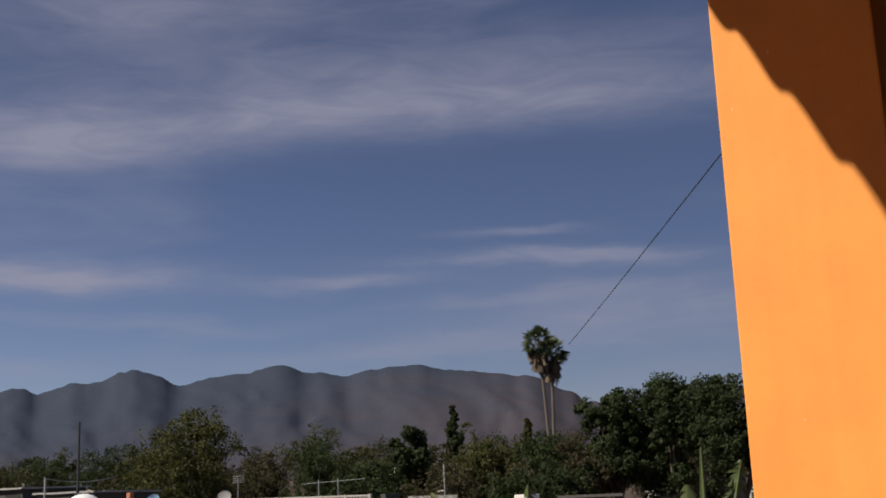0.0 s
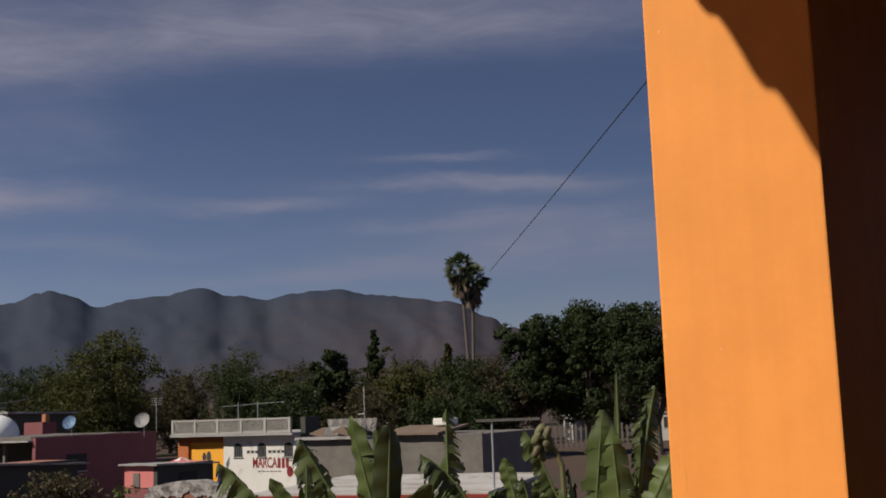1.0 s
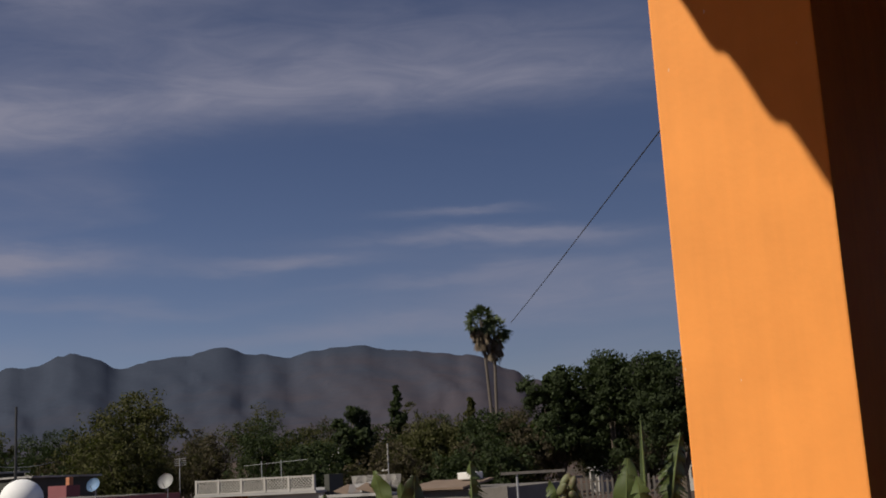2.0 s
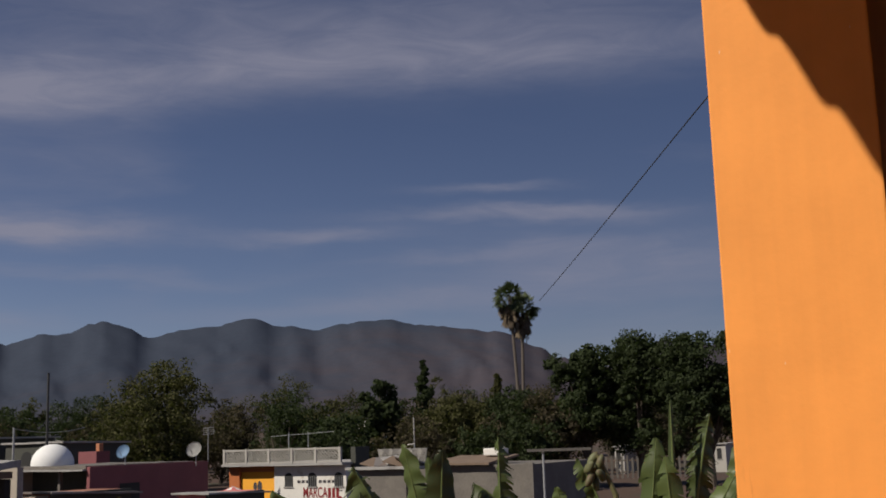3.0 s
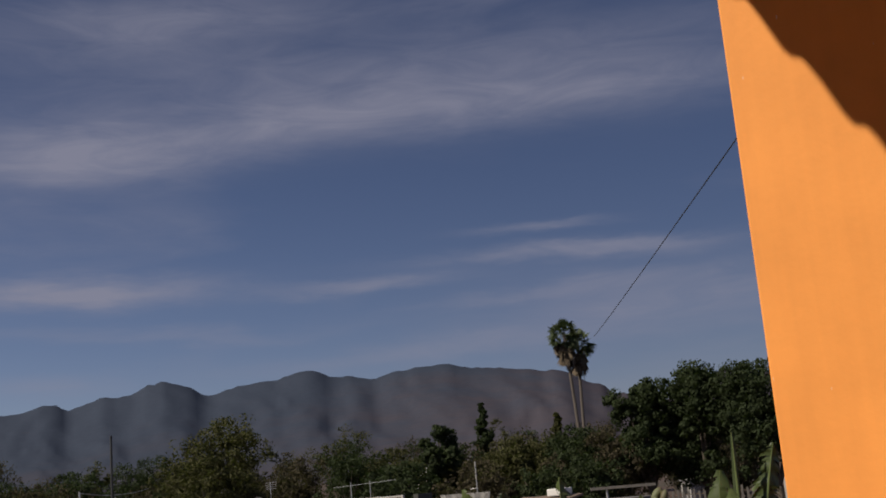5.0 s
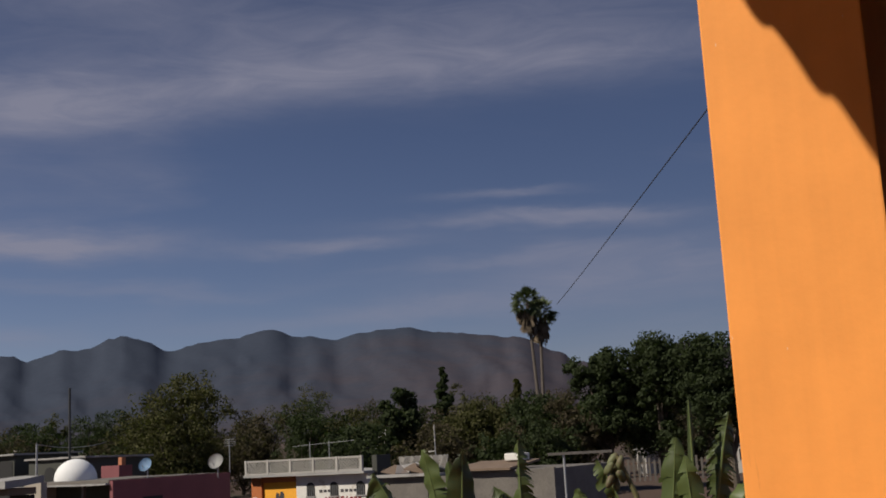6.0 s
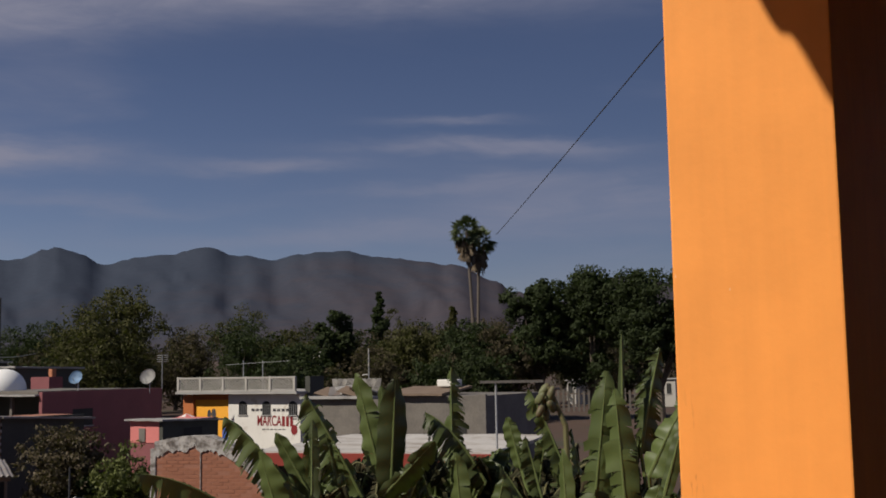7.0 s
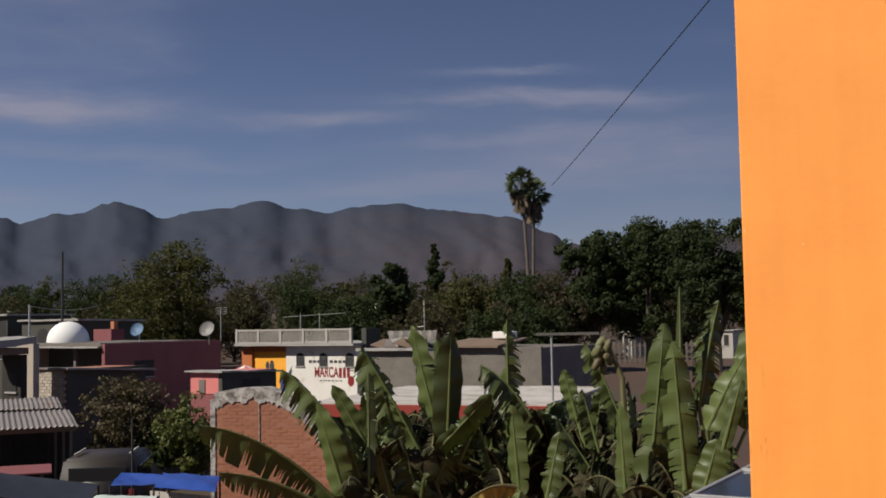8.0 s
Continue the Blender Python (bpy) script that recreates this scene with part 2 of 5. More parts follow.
# ---- helpers of this scene ----
def cube(bm, lo, hi, bevel=0.0):
    """A box from corner lo to corner hi added to bm."""
    r = bmesh.ops.create_cube(bm, size=1.0)["verts"]
    for v in r:
        v.co = Vector([(l + h) / 2 + c * (h - l) for l, h, c in zip(lo, hi, v.co)])
    if bevel:
        bmesh.ops.bevel(bm, geom=list({e for v in r for e in v.link_edges}), offset=bevel, segments=2, affect="EDGES", profile=0.6)
    return bm


def tube(bm, p, q, r0, r1=None, sides=8):
    """A tapered round bar from p to q."""
    p, q = Vector(p), Vector(q)
    m = Matrix.Translation((p + q) / 2) @ (q - p).to_track_quat("Z", "Y").to_matrix().to_4x4()
    bmesh.ops.create_cone(bm, cap_ends=True, segments=sides, radius1=r0, radius2=r0 if r1 is None else r1, depth=(q - p).length, matrix=m)
    return bm


def part(name, bm, material, parent=None, label="", smooth=False):
    """Links bm as one mesh object, under parent where one is given."""
    me = bpy.data.meshes.new(name)
    bm.to_mesh(me)
    bm.free()
    if smooth:
        for f in me.polygons:
            f.use_smooth = True
    me.materials.append(material)
    ob = new(name, me)
    ob.parent = parent
    return tagged(ob, label)


def raw(name, verts, faces, material, parent=None, label=""):
    """Links plain lists of corners and faces as one mesh object."""
    me = bpy.data.meshes.new(name)
    me.from_pydata(verts, [], faces)
    me.materials.append(material)
    ob = new(name, me)
    ob.parent = parent
    return tagged(ob, label)


def block(name, lo, hi, material, parent=None, label="", bevel=0.0):
    return part(name, cube(bmesh.new(), lo, hi, bevel), material, parent, label)


def thing(name, label, category, m, group="", kind=""):
    ob = tagged(new(name), label, category, group, kind)
    ob.matrix_world = m
    return ob


GRID = -31  # the turn of the town's walls, degrees

# ---- ground and hills ----
bm = bmesh.new()
bmesh.ops.create_grid(bm, x_segments=60, y_segments=60, size=1.0)
for v in bm.verts:
    r = max(abs(v.co.x), abs(v.co.y))
    v.co.xy = v.co.xy * (80 + 4400 * r ** 4)
    d = v.co.xy.length
    v.co.z = 0.15 * noise.noise(v.co * 0.03) + (max(0.0, d - 130) * 0.012 if d < 2500 else 28)
ground = tagged(part("ground", bm, M_GROUND), "dry bare earth with patches of grass and scrub", "ground", kind="structure")


def ridge(a):
    """The skyline's elevation in degrees by azimuth in degrees."""
    knots = ((-60, 4.0), (-40, 4.4), (-27, 4.7), (-23.6, 4.95), (-22.3, 5.3), (-21.25, 5.0), (-19.75, 5.56), (-18.9, 5.5), (-16.95, 6.08), (-15.9, 5.8), (-14.9, 5.31),
             (-13.3, 5.62), (-11.9, 5.78), (-9.85, 6.19), (-8.3, 5.81), (-6.6, 5.53), (-5.4, 5.82), (-3.5, 6.0), (-0.3, 5.56), (2.65, 5.22), (4.7, 4.35), (5.6, 3.72), (7.6, 3.1), (9.4, 4.25), (11, 4.4), (16, 3.6), (30, 3.2), (60, 3.0))
    for (a0, e0), (a1, e1) in zip(knots, knots[1:]):
        if a0 <= a <= a1:
            s = (a - a0) / (a1 - a0)
            s = s * s * (3 - 2 * s)
            return e0 + (e1 - e0) * s
    return 3.0


na, nr = 420, 46
verts, faces = [], []
for i in range(na):
    a = -60 + 120 * i / (na - 1)
    top = 3600 * math.tan(radians(ridge(a)))
    for j in range(nr):
        s = j / (nr - 1)
        r = 1500 + 2100 * s if j < nr - 4 else 3600 + 200 * (j - nr + 4)
        x, y = r * math.sin(radians(a)), r * math.cos(radians(a))
        bend = 1.1 * noise.noise(Vector((a * 0.12, s * 1.5, 0.0))) + 0.5 * s
        spur = noise.ridged_multi_fractal(Vector((a * 0.26 + bend, s * 1.5 + 0.05 * a, 1.3)), 0.75, 2.3, 6, 1.0, 2.0)
        fine = noise.fractal(Vector((x * 0.004, y * 0.004, 4.0)), 0.9, 2.0, 3)
        if j < nr - 4:
            body = s ** 1.5
            z = 15 + top * body + (spur - 1.2) * 12 * math.sin(math.pi * min(1, s)) * (0.5 + s) + fine * 7 * s * (1 - 0.75 * s)
            z = min(z, r * math.tan(radians(ridge(a))) * (0.88 + 0.12 * s) + 3)
        else:
            z = top * (1 - 0.12 * (j - nr + 4) ** 1.5) + fine * 3
        z += 9.0 * s ** 4 * noise.fractal(Vector((a * 1.6, 0.5, 7.0)), 0.7, 2.1, 4)
        verts.append((x, y, z))
for i in range(na - 1):
    for j in range(nr - 1):
        k = i * nr + j
        faces.append((k, k + nr, k + nr + 1, k + 1))
hills = tagged(raw("mountain_range", verts, faces, M_MOUNTAIN), "dry scrub-covered mountain range with blue haze in its colour", "mountain", kind="structure")
for f in hills.data.polygons:
    f.use_smooth = True

# ---- the house with the terrace ----
# origin at the pillar's inner corner; x out of the wall towards the room, y along the wall
HOUSE = pose(0.715, 1.780, 0, 0, 0, GRID)
FLOOR, CEIL = 3.1, 6.06


def structure(name, lo, hi, material, label, bevel=0.0, category="wall"):
    ob = block(name, lo, hi, material, None, label, bevel)
    ob.matrix_world = HOUSE
    return tagged(ob, label, category, kind="structure")


pillar = structure("wall_pillar", (-0.286, 0, 0), (0, 1.190, CEIL), M_ORANGE, "orange painted plaster wall end, sunlit, with brush marks", 0.004)
structure("wall_under_window", (-0.286, 1.192, 0), (0, 2.6, 4.0), M_ORANGE, "orange painted wall below the window")
structure("wall_over_window", (-0.286, 1.192, 6.0), (0, 2.6, CEIL), M_ORANGE, "orange painted wall over the window")
structure("wall_far", (-0.286, 2.602, 0), (0, 4.2, CEIL), M_ORANGE, "orange painted outer wall")
structure("wall_below_terrace", (-0.286, -5.5, 0), (0, -0.002, 3.9), M_ORANGE, "low orange parapet wall of the terrace")
structure("wall_back", (0.002, -5.8, 0), (4.6, -5.502, CEIL), M_ROOM, "plastered end wall of the terrace")
structure("wall_inner", (4.3, -5.5, 0), (4.6, 4.2, CEIL), M_ROOM, "plastered inner wall of the terrace")
# Unseen gap beside this wall, added so the window pane reflects sky.
structure("wall_end", (1.3, 3.9, 0), (4.298, 4.2, CEIL), M_ROOM, "plastered wall beside an unseen gap for the window's sky reflection")
structure("wall_end_low", (0.002, 3.9, 0), (1.298, 4.2, FLOOR), M_ROOM, "plastered wall under the unseen gap for the sky reflection")
structure("floor", (0.002, -5.5, FLOOR - 0.15), (4.298, 3.898, FLOOR), M_CONCRETE, "grey cement terrace floor", category="floor")
structure("ceiling", (-0.50, -5.8, CEIL + 0.002), (4.6, 4.2, CEIL + 0.14), M_SLAB, "concrete roof slab over the terrace", category="ceiling")
win = tagged(new("window_1"), "aluminium framed window beside the orange wall", "window", kind="structure")
win.matrix_world = HOUSE
bm = bmesh.new()
cube(bm, (-0.09, 1.192, 4.002), (0.008, 1.270, 5.998), 0.004)
cube(bm, (-0.09, 2.552, 4.002), (0.012, 2.598, 5.998), 0.004)
cube(bm, (-0.09, 1.272, 4.002), (0.012, 2.55, 4.05), 0.004)
cube(bm, (-0.09, 1.272, 5.95), (0.012, 2.55, 5.998), 0.004)
part("window_frame", bm, M_ALU, win)
part("mullion", cube(bmesh.new(), (-0.07, 1.64, 4.052), (-0.004, 1.69, 5.948), 0.004), M_ALU, win)
for lo, hi in ((1.272, 1.638), (1.692, 2.548)):
    block("pane", (-0.018, lo, 4.052), (-0.012, hi, 5.948), M_GLASS, win)

# clay tiles along the eave
eave = tagged(new("roof_eave"), "row of clay barrel tiles along the roof edge", "roof", kind="structure")
eave.matrix_world = HOUSE
bm = bmesh.new()
TILE, SAG, n = 0.133, 0.026, 12
rows = []
for k in range(n + 1):
    q = k / n
    y, z = TILE * (0.52 - 1.04 * q), -SAG * math.sin(math.pi * q ** 2.2)
    rows.append([bm.verts.new(p) for p in ((-0.291, y, z), (-0.291, y, z + 0.012), (0.35, y, z + 0.062), (0.35, y, z + 0.05))])
for r0, r1 in zip(rows, rows[1:]):
    for i in range(4):
        j = (i + 1) % 4
        bm.faces.new((r0[i], r0[j], r1[j], r1[i]))
bm.faces.new(rows[0])
bm.faces.new(rows[-1][::-1])
tile_mesh = bpy.data.meshes.new("tile")
bm.to_mesh(tile_mesh)
bm.free()
tile_mesh.materials.append(M_CLAY)
for k in range(73):
    t = new("tile", tile_mesh)
    t.parent = eave
    t.location = (-0.43, -5.5945 + TILE * k + random.uniform(-0.003, 0.003), CEIL + 0.171 + random.uniform(-0.003, 0.003))
part("tile_bed", cube(bmesh.new(), (-0.66, -5.8, CEIL + 0.142), (0.2, 4.2, CEIL + 0.15)), M_CLAY, eave)

# ---- houses ----
def house_at(name, label, x, y, turn=GRID, category="house", group="houses of the town"):
    return thing(name, label, category, pose(x, y, 0, 0, 0, turn), group)


def wall_box(parent, lo, hi, material, name="wall", label=""):
    return block(name, lo, hi, material, parent, label, 0.01)


def roof_slab(parent, lo, hi, material=M_SLAB, tilt=0.0, label=""):
    """A roof slab with worn edges; tilt lowers its far end."""
    bm = cube(bmesh.new(), lo, hi)
    bmesh.ops.subdivide_edges(bm, edges=bm.edges[:], cuts=7, use_grid_fill=True)
    for v in bm.verts:
        v.co += Vector((noise.noise(v.co * 2.1), noise.noise(v.co * 2.3 + Vector((9, 0, 0))), noise.noise(v.co * 1.7 + Vector((0, 5, 0))))) * 0.025
        v.co.z -= tilt * (v.co.y - lo[1]) / (hi[1] - lo[1])
    return part("roof", bm, material, parent, label)


def opening(parent, x, z, w, h, y=-0.004, arched=False, bars=0, name="window", axis="x"):
    """A window with a recessed dark pane, a frame and iron bars, on the front (axis x) or the side wall (axis y)."""
    win = new(name)
    win.parent = parent
    if axis == "x":
        win.location = (x, y, z)
    else:
        win.location, win.rotation_euler = (y, x, z), (0, 0, radians(90))
    bm = bmesh.new()
    n = 7
    outline = [(-w / 2, 0), (w / 2, 0), (w / 2, h)] + ([(w / 2 * math.cos(math.pi * k / n), h + w * 0.4 * math.sin(math.pi * k / n)) for k in range(1, n)] if arched else []) + [(-w / 2, h)]
    f = bm.faces.new([bm.verts.new((p[0], 0.0, p[1])) for p in outline])
    r = bmesh.ops.inset_region(bm, faces=[f], thickness=0.03)
    bmesh.ops.translate(bm, verts=f.verts[:], vec=(0, -0.02, 0))
    part("pane", bm, M_DARK, win)
    bm = bmesh.new()
    cube(bm, (-w / 2 - 0.05, -0.05, -0.06), (w / 2 + 0.05, 0.0, -0.002))
    part("window_sill", bm, M_SLAB, win)
    for k in range(bars):
        xx = -w / 2 + w * (k + 0.5) / bars
        part("bar", tube(bmesh.new(), (xx, -0.05, 0), (xx, -0.05, h * 1.05), 0.011, sides=6), M_POST, win)
    return win


# the whitewashed house with the painted sign
sign_house = house_at("sign_house", "white and yellow house with lattice parapet and painted wall sign", -5.17, 56.6)
wall_box(sign_house, (-4.55, 0, 0), (0, 6.0, 3.40), M_WHITE, label="whitewashed wall with stains near the ground")
wall_box(sign_house, (-6.848, 0.1, 0), (-4.552, 6.0, 3.40), M_YELLOW, label="yellow painted wall")
wall_box(sign_house, (-7.55, -0.05, 0), (-6.85, 1.19, 3.395), M_RUST, "post", "rust-red corner post")
wall_box(sign_house, (-6.848, 0.0, 3.1), (-4.58, 0.095, 3.395), M_RUST, "beam", "rust-red beam over the porch")
wall_box(sign_house, (0.002, 0.4, 0), (0.3, 1.6, 4.25), M_DARKWALL, "side_wall", "dark unpainted stair block")
roof_slab(sign_house, (-7.7, -0.50, 3.402), (0.15, 6.1, 3.52), M_SLAB)
block("door", (-5.0, 0.05, 0), (-4.6, 0.098, 1.7), M_BLUEPAINT, sign_house, "blue metal door", 0.01)
block("shutter", (-6.8, 0.06, 1.7), (-6.1, 0.098, 2.1), M_DARK, sign_house, "dark shop counter opening", 0.01)
for x, s in ((-5.9, 0.16), (-5.6, 0.2)):
    bm = bmesh.new()
    bmesh.ops.create_circle(bm, cap_ends=True, segments=12, radius=s, matrix=pose(x, 0.093, 2.35, 90, 0, 0) @ Matrix.Diagonal((0.8, 1.5, 1, 1)))
    part("painted_mark", bm, M_INK, sign_house, "dark mark painted on the yellow wall")
for x in (-3.6, -2.1, -0.45):
    opening(sign_house, x, 2.35, 0.52, 0.48, arched=True, bars=4)
# lattice parapet: six posts and five panels of crossed bars
for k in range(6):
    x = -7.55 + k * 1.50
    block("parapet_post", (x - 0.07, -0.47, 3.522), (x + 0.07, -0.33, 4.28), M_CREAM, sign_house, "", 0.01)
for k in range(5):
    x0, x1 = -7.47 + k * 1.50, -6.13 + k * 1.50
    bm = bmesh.new()
    cube(bm, (x0, -0.45, 4.17), (x1, -0.35, 4.26))
    cube(bm, (x0, -0.45, 3.53), (x1, -0.35, 3.60))
    cells, h = 7, 0.57
    step = (x1 - x0) / cells
    for i in range(-4, cells + 4):
        for s in (1, -1):
            a, b = x0 + i * step, x0 + (i + 3.4) * step
            if s < 0:
                a, b = b, a
            za, zb = 3.60, 3.60 + h
            t0 = max(0.0, min((x0 - a) / (b - a), (x1 - a) / (b - a)))
            t1 = min(1.0, max((x0 - a) / (b - a), (x1 - a) / (b - a)))
            if t1 - t0 < 0.05:
                continue
            p = Vector((a + (b - a) * t0, -0.40 + 0.012 * s, za + (zb - za) * t0))
            q = Vector((a + (b - a) * t1, -0.40 + 0.012 * s, za + (zb - za) * t1))
            tube(bm, p, q, 0.025, sides=4)
    part("lattice_panel", bm, M_CREAM, sign_house, "pale concrete lattice panel")


def lettering(text, size, x, z, material, parent, y=-0.006, extrude=0.004, squeeze=1.0):
    cu = bpy.data.curves.new("lettering", "FONT")
    cu.body, cu.size, cu.align_x, cu.align_y, cu.extrude, cu.offset = text, size, "CENTER", "CENTER", extrude, size * 0.018
    ob = new("lettering_source", cu)
    me = bpy.data.meshes.new_from_object(ob)
    bpy.data.objects.remove(ob)
    me.materials.append(material)
    t = new("lettering", me)
    t.parent = parent
    t.matrix_local = pose(x, y, z, 90, 0, 0) @ Matrix.Diagonal((squeeze, 1, 1, 1))
    return t


tagged(lettering("MARCA", 0.72, -1.93, 2.03, M_RED, sign_house, squeeze=0.62), "dark red painted letters")
for k in range(3):
    block("bar_mark", (-1.13 + k * 0.25, -0.007, 1.78), (-0.95 + k * 0.25, -0.002, 2.28), M_RED, sign_house, "dark red painted bar")
for k in range(9):
    x = -3.05 + k * 0.27
    if abs(x + 2.1) > 0.3:
        block("bar_mark", (x, -0.007, 2.52), (x + 0.2, -0.002, 2.66), M_INK, sign_house, "faded painted bar")
for k in range(6):
    block("bar_mark", (-2.35 + k * 0.25, -0.007, 1.60), (-2.17 + k * 0.25, -0.002, 1.65), M_INK, sign_house, "faded painted bar")
bm = bmesh.new()
bmesh.ops.create_circle(bm, cap_ends=True, segments=20, radius=0.2, matrix=pose(-0.38, -0.006, 1.62, 90, 0, 0) @ Matrix.Diagonal((1, 1.3, 1, 1)))
part("painted_mark", bm, M_RED, sign_house, "round dark red painted mark")
for k in range(2):
    block("bar_mark", (-0.62, -0.007, 2.12 + 0.12 * k), (-0.22, -0.002, 2.18 + 0.12 * k), M_INK, sign_house, "faded painted bar")
for x in (-5.2, -3.9):
    part("roof_pole", tube(bmesh.new(), (x, 2.0, 3.5), (x, 2.0, 5.1), 0.022, sides=6), M_POST, sign_house)
part("clothes_line", tube(bmesh.new(), (-6.4, 2.0, 4.9), (-2.2, 2.0, 5.05), 0.012, sides=5), M_POST, sign_house)

# grey concrete houses
grey_a = house_at("concrete_house", "unpainted grey concrete house with a pale roof edge", -1.86, 47)
wall_box(grey_a, (-2.45, 0, 0), (0, 5, 3.35), M_CONCRETE)
wall_box(grey_a, (0.002, 0.6, 0), (2.6, 5, 3.3), M_CONCRETE, "side_wall")
roof_slab(grey_a, (-2.9, -0.25, 3.352), (0.1, 5.2, 3.46), M_SLAB, 0.1)
for k in range(5):
    x = -2.7 + 0.5 * k
    bm = bmesh.new()
    for q in range(4):
        tube(bm, (x + q * 0.12, 2.0, 3.42), (x + 0.3 + q * 0.06, 2.0, 4.15), 0.035, sides=4)
        tube(bm, (x + 0.45 - q * 0.12, 2.02, 3.42), (x + 0.15 - q * 0.06, 2.02, 4.15), 0.035, sides=4)
    part("lattice_panel", bm, M_CREAM, grey_a, "broken pale lattice panel")
for k in range(6):
    x = -2.3 + 0.4 * k
    bm = cube(bmesh.new(), (-0.35, -0.5, -0.02), (0.45, 0.5, 0.02))
    bmesh.ops.transform(bm, matrix=pose(x, 1.0 + 0.15 * (k % 3), 3.62, 14 + 5 * (k % 3), 12 - 9 * (k % 4), 30 * k), verts=bm.verts[:])
    part("roof_scrap", bm, (M_WOOD, M_TIN, M_SLAB)[k % 3], grey_a, "scrap sheet lying on the roof")
grey_b = house_at("concrete_house", "grey concrete house with a rusty sheet roof", 2.75, 38)
wall_box(grey_b, (-3.4, 0, 0), (0, 4.5, 3.62), M_CONCRETE)
wall_box(grey_b, (-0.35, -0.12, 0), (0.0, -0.002, 3.66), M_CONCRETE, "pilaster")
roof_slab(grey_b, (-4.0, -0.25, 3.63), (-1.6, 2.0, 3.70), M_WOOD, -0.22, "rusty brown sheet roof")
opening(grey_b, -1.05, 2.0, 0.5, 0.7)
block("water_box", (-2.6, 1.2, 3.9), (-1.9, 1.8, 4.15), M_WHITE, grey_b, "white roof box", 0.04)

# white flat roof with a red edge
white_roof = house_at("white_roof_house", "low house with a white flat roof and red fascia", 2.33, 25.0, -19)
# Shade below the red edge is put into this wall's dark colour.
wall_box(white_roof, (-6.1, 0.75, 0), (-0.9, 5.6, 2.6), M_DARKWALL, label="wall under the eaves, darkened for their shade")
roof_slab(white_roof, (-6.4, 0.06, 2.62), (-0.5, 6.6, 2.70), M_ROOFWHITE, label="worn white painted flat roof")
block("fascia", (-6.4, 0.0, 2.36), (-0.48, 0.055, 2.66), M_REDFASCIA, white_roof, "red roof edge", 0.01)

# pink house
pink = house_at("pink_house", "small pink and grey house with a flat roof", -7.91, 37)
wall_box(pink, (-1.25, 0, 2.31), (0, 2.7, 3.02), M_PINK, label="pink painted upper wall")
wall_box(pink, (-1.25, 0.02, 0), (0, 2.7, 2.308), M_MAROON, "lower_wall", "dark red lower wall")
# Side away from the sun: its shade is in the dark render.
wall_box(pink, (0.002, 0.0, 0), (0.16, 2.7, 3.02), M_DARKWALL, "side_wall", "grey side wall with its shade in the colour")
roof_slab(pink, (-1.35, -0.18, 3.022), (0.3, 2.9, 3.08), M_SLAB, 0.1)
block("shutter", (-0.85, -0.03, 2.34), (-0.58, -0.002, 2.78), M_CONCRETE, pink, "grey window shutter", 0.01)
opening(pink, 1.4, 2.25, 0.9, 0.5, y=0.165, axis="y")

# house with the white dome
dome_house = house_at("dome_house", "maroon house with a flat roof and a white dome", -15.73, 50)
# The recess is darkened by colour: near-black render for porch shade.
wall_box(dome_house, (-6.3, 1.9, 0), (-0.2, 7.4, 3.62), M_DARKWALL, label="back wall of the open porch, porch shade in its colour")
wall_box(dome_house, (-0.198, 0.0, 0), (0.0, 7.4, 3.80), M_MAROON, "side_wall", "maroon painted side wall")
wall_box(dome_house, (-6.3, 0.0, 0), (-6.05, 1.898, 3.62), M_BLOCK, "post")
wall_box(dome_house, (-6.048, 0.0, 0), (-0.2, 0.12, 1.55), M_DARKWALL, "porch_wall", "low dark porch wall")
wall_box(dome_house, (-2.4, 0.3, 0), (-2.25, 0.45, 3.60), M_CONCRETE, "post")
roof_slab(dome_house, (-6.5, -0.25, 3.622), (-0.2, 7.5, 3.69), M_SLAB)
roof_slab(dome_house, (-6.4, 0.3, 3.692), (-0.6, 7.0, 3.83), M_CONCRETE)
block("window", (-2.0, 1.86, 1.6), (-0.9, 1.898, 2.9), M_CONCRETE, dome_house, "grey shuttered window", 0.01)
opening(dome_house, 2.3, 2.25, 1.2, 0.75, y=0.006, axis="y")
bm = bmesh.new()
bmesh.ops.create_uvsphere(bm, u_segments=32, v_segments=16, radius=1.0, matrix=pose(-5.4, 2.5, 3.9) @ Matrix.Diagonal((1, 1, 0.95, 1)))
bmesh.ops.bisect_plane(bm, geom=bm.verts[:] + bm.edges[:] + bm.faces[:], plane_co=(0, 0, 3.8), plane_no=(0, 0, -1), clear_outer=True)
part("dome", bm, M_DOME, dome_house, "white painted dome", True)


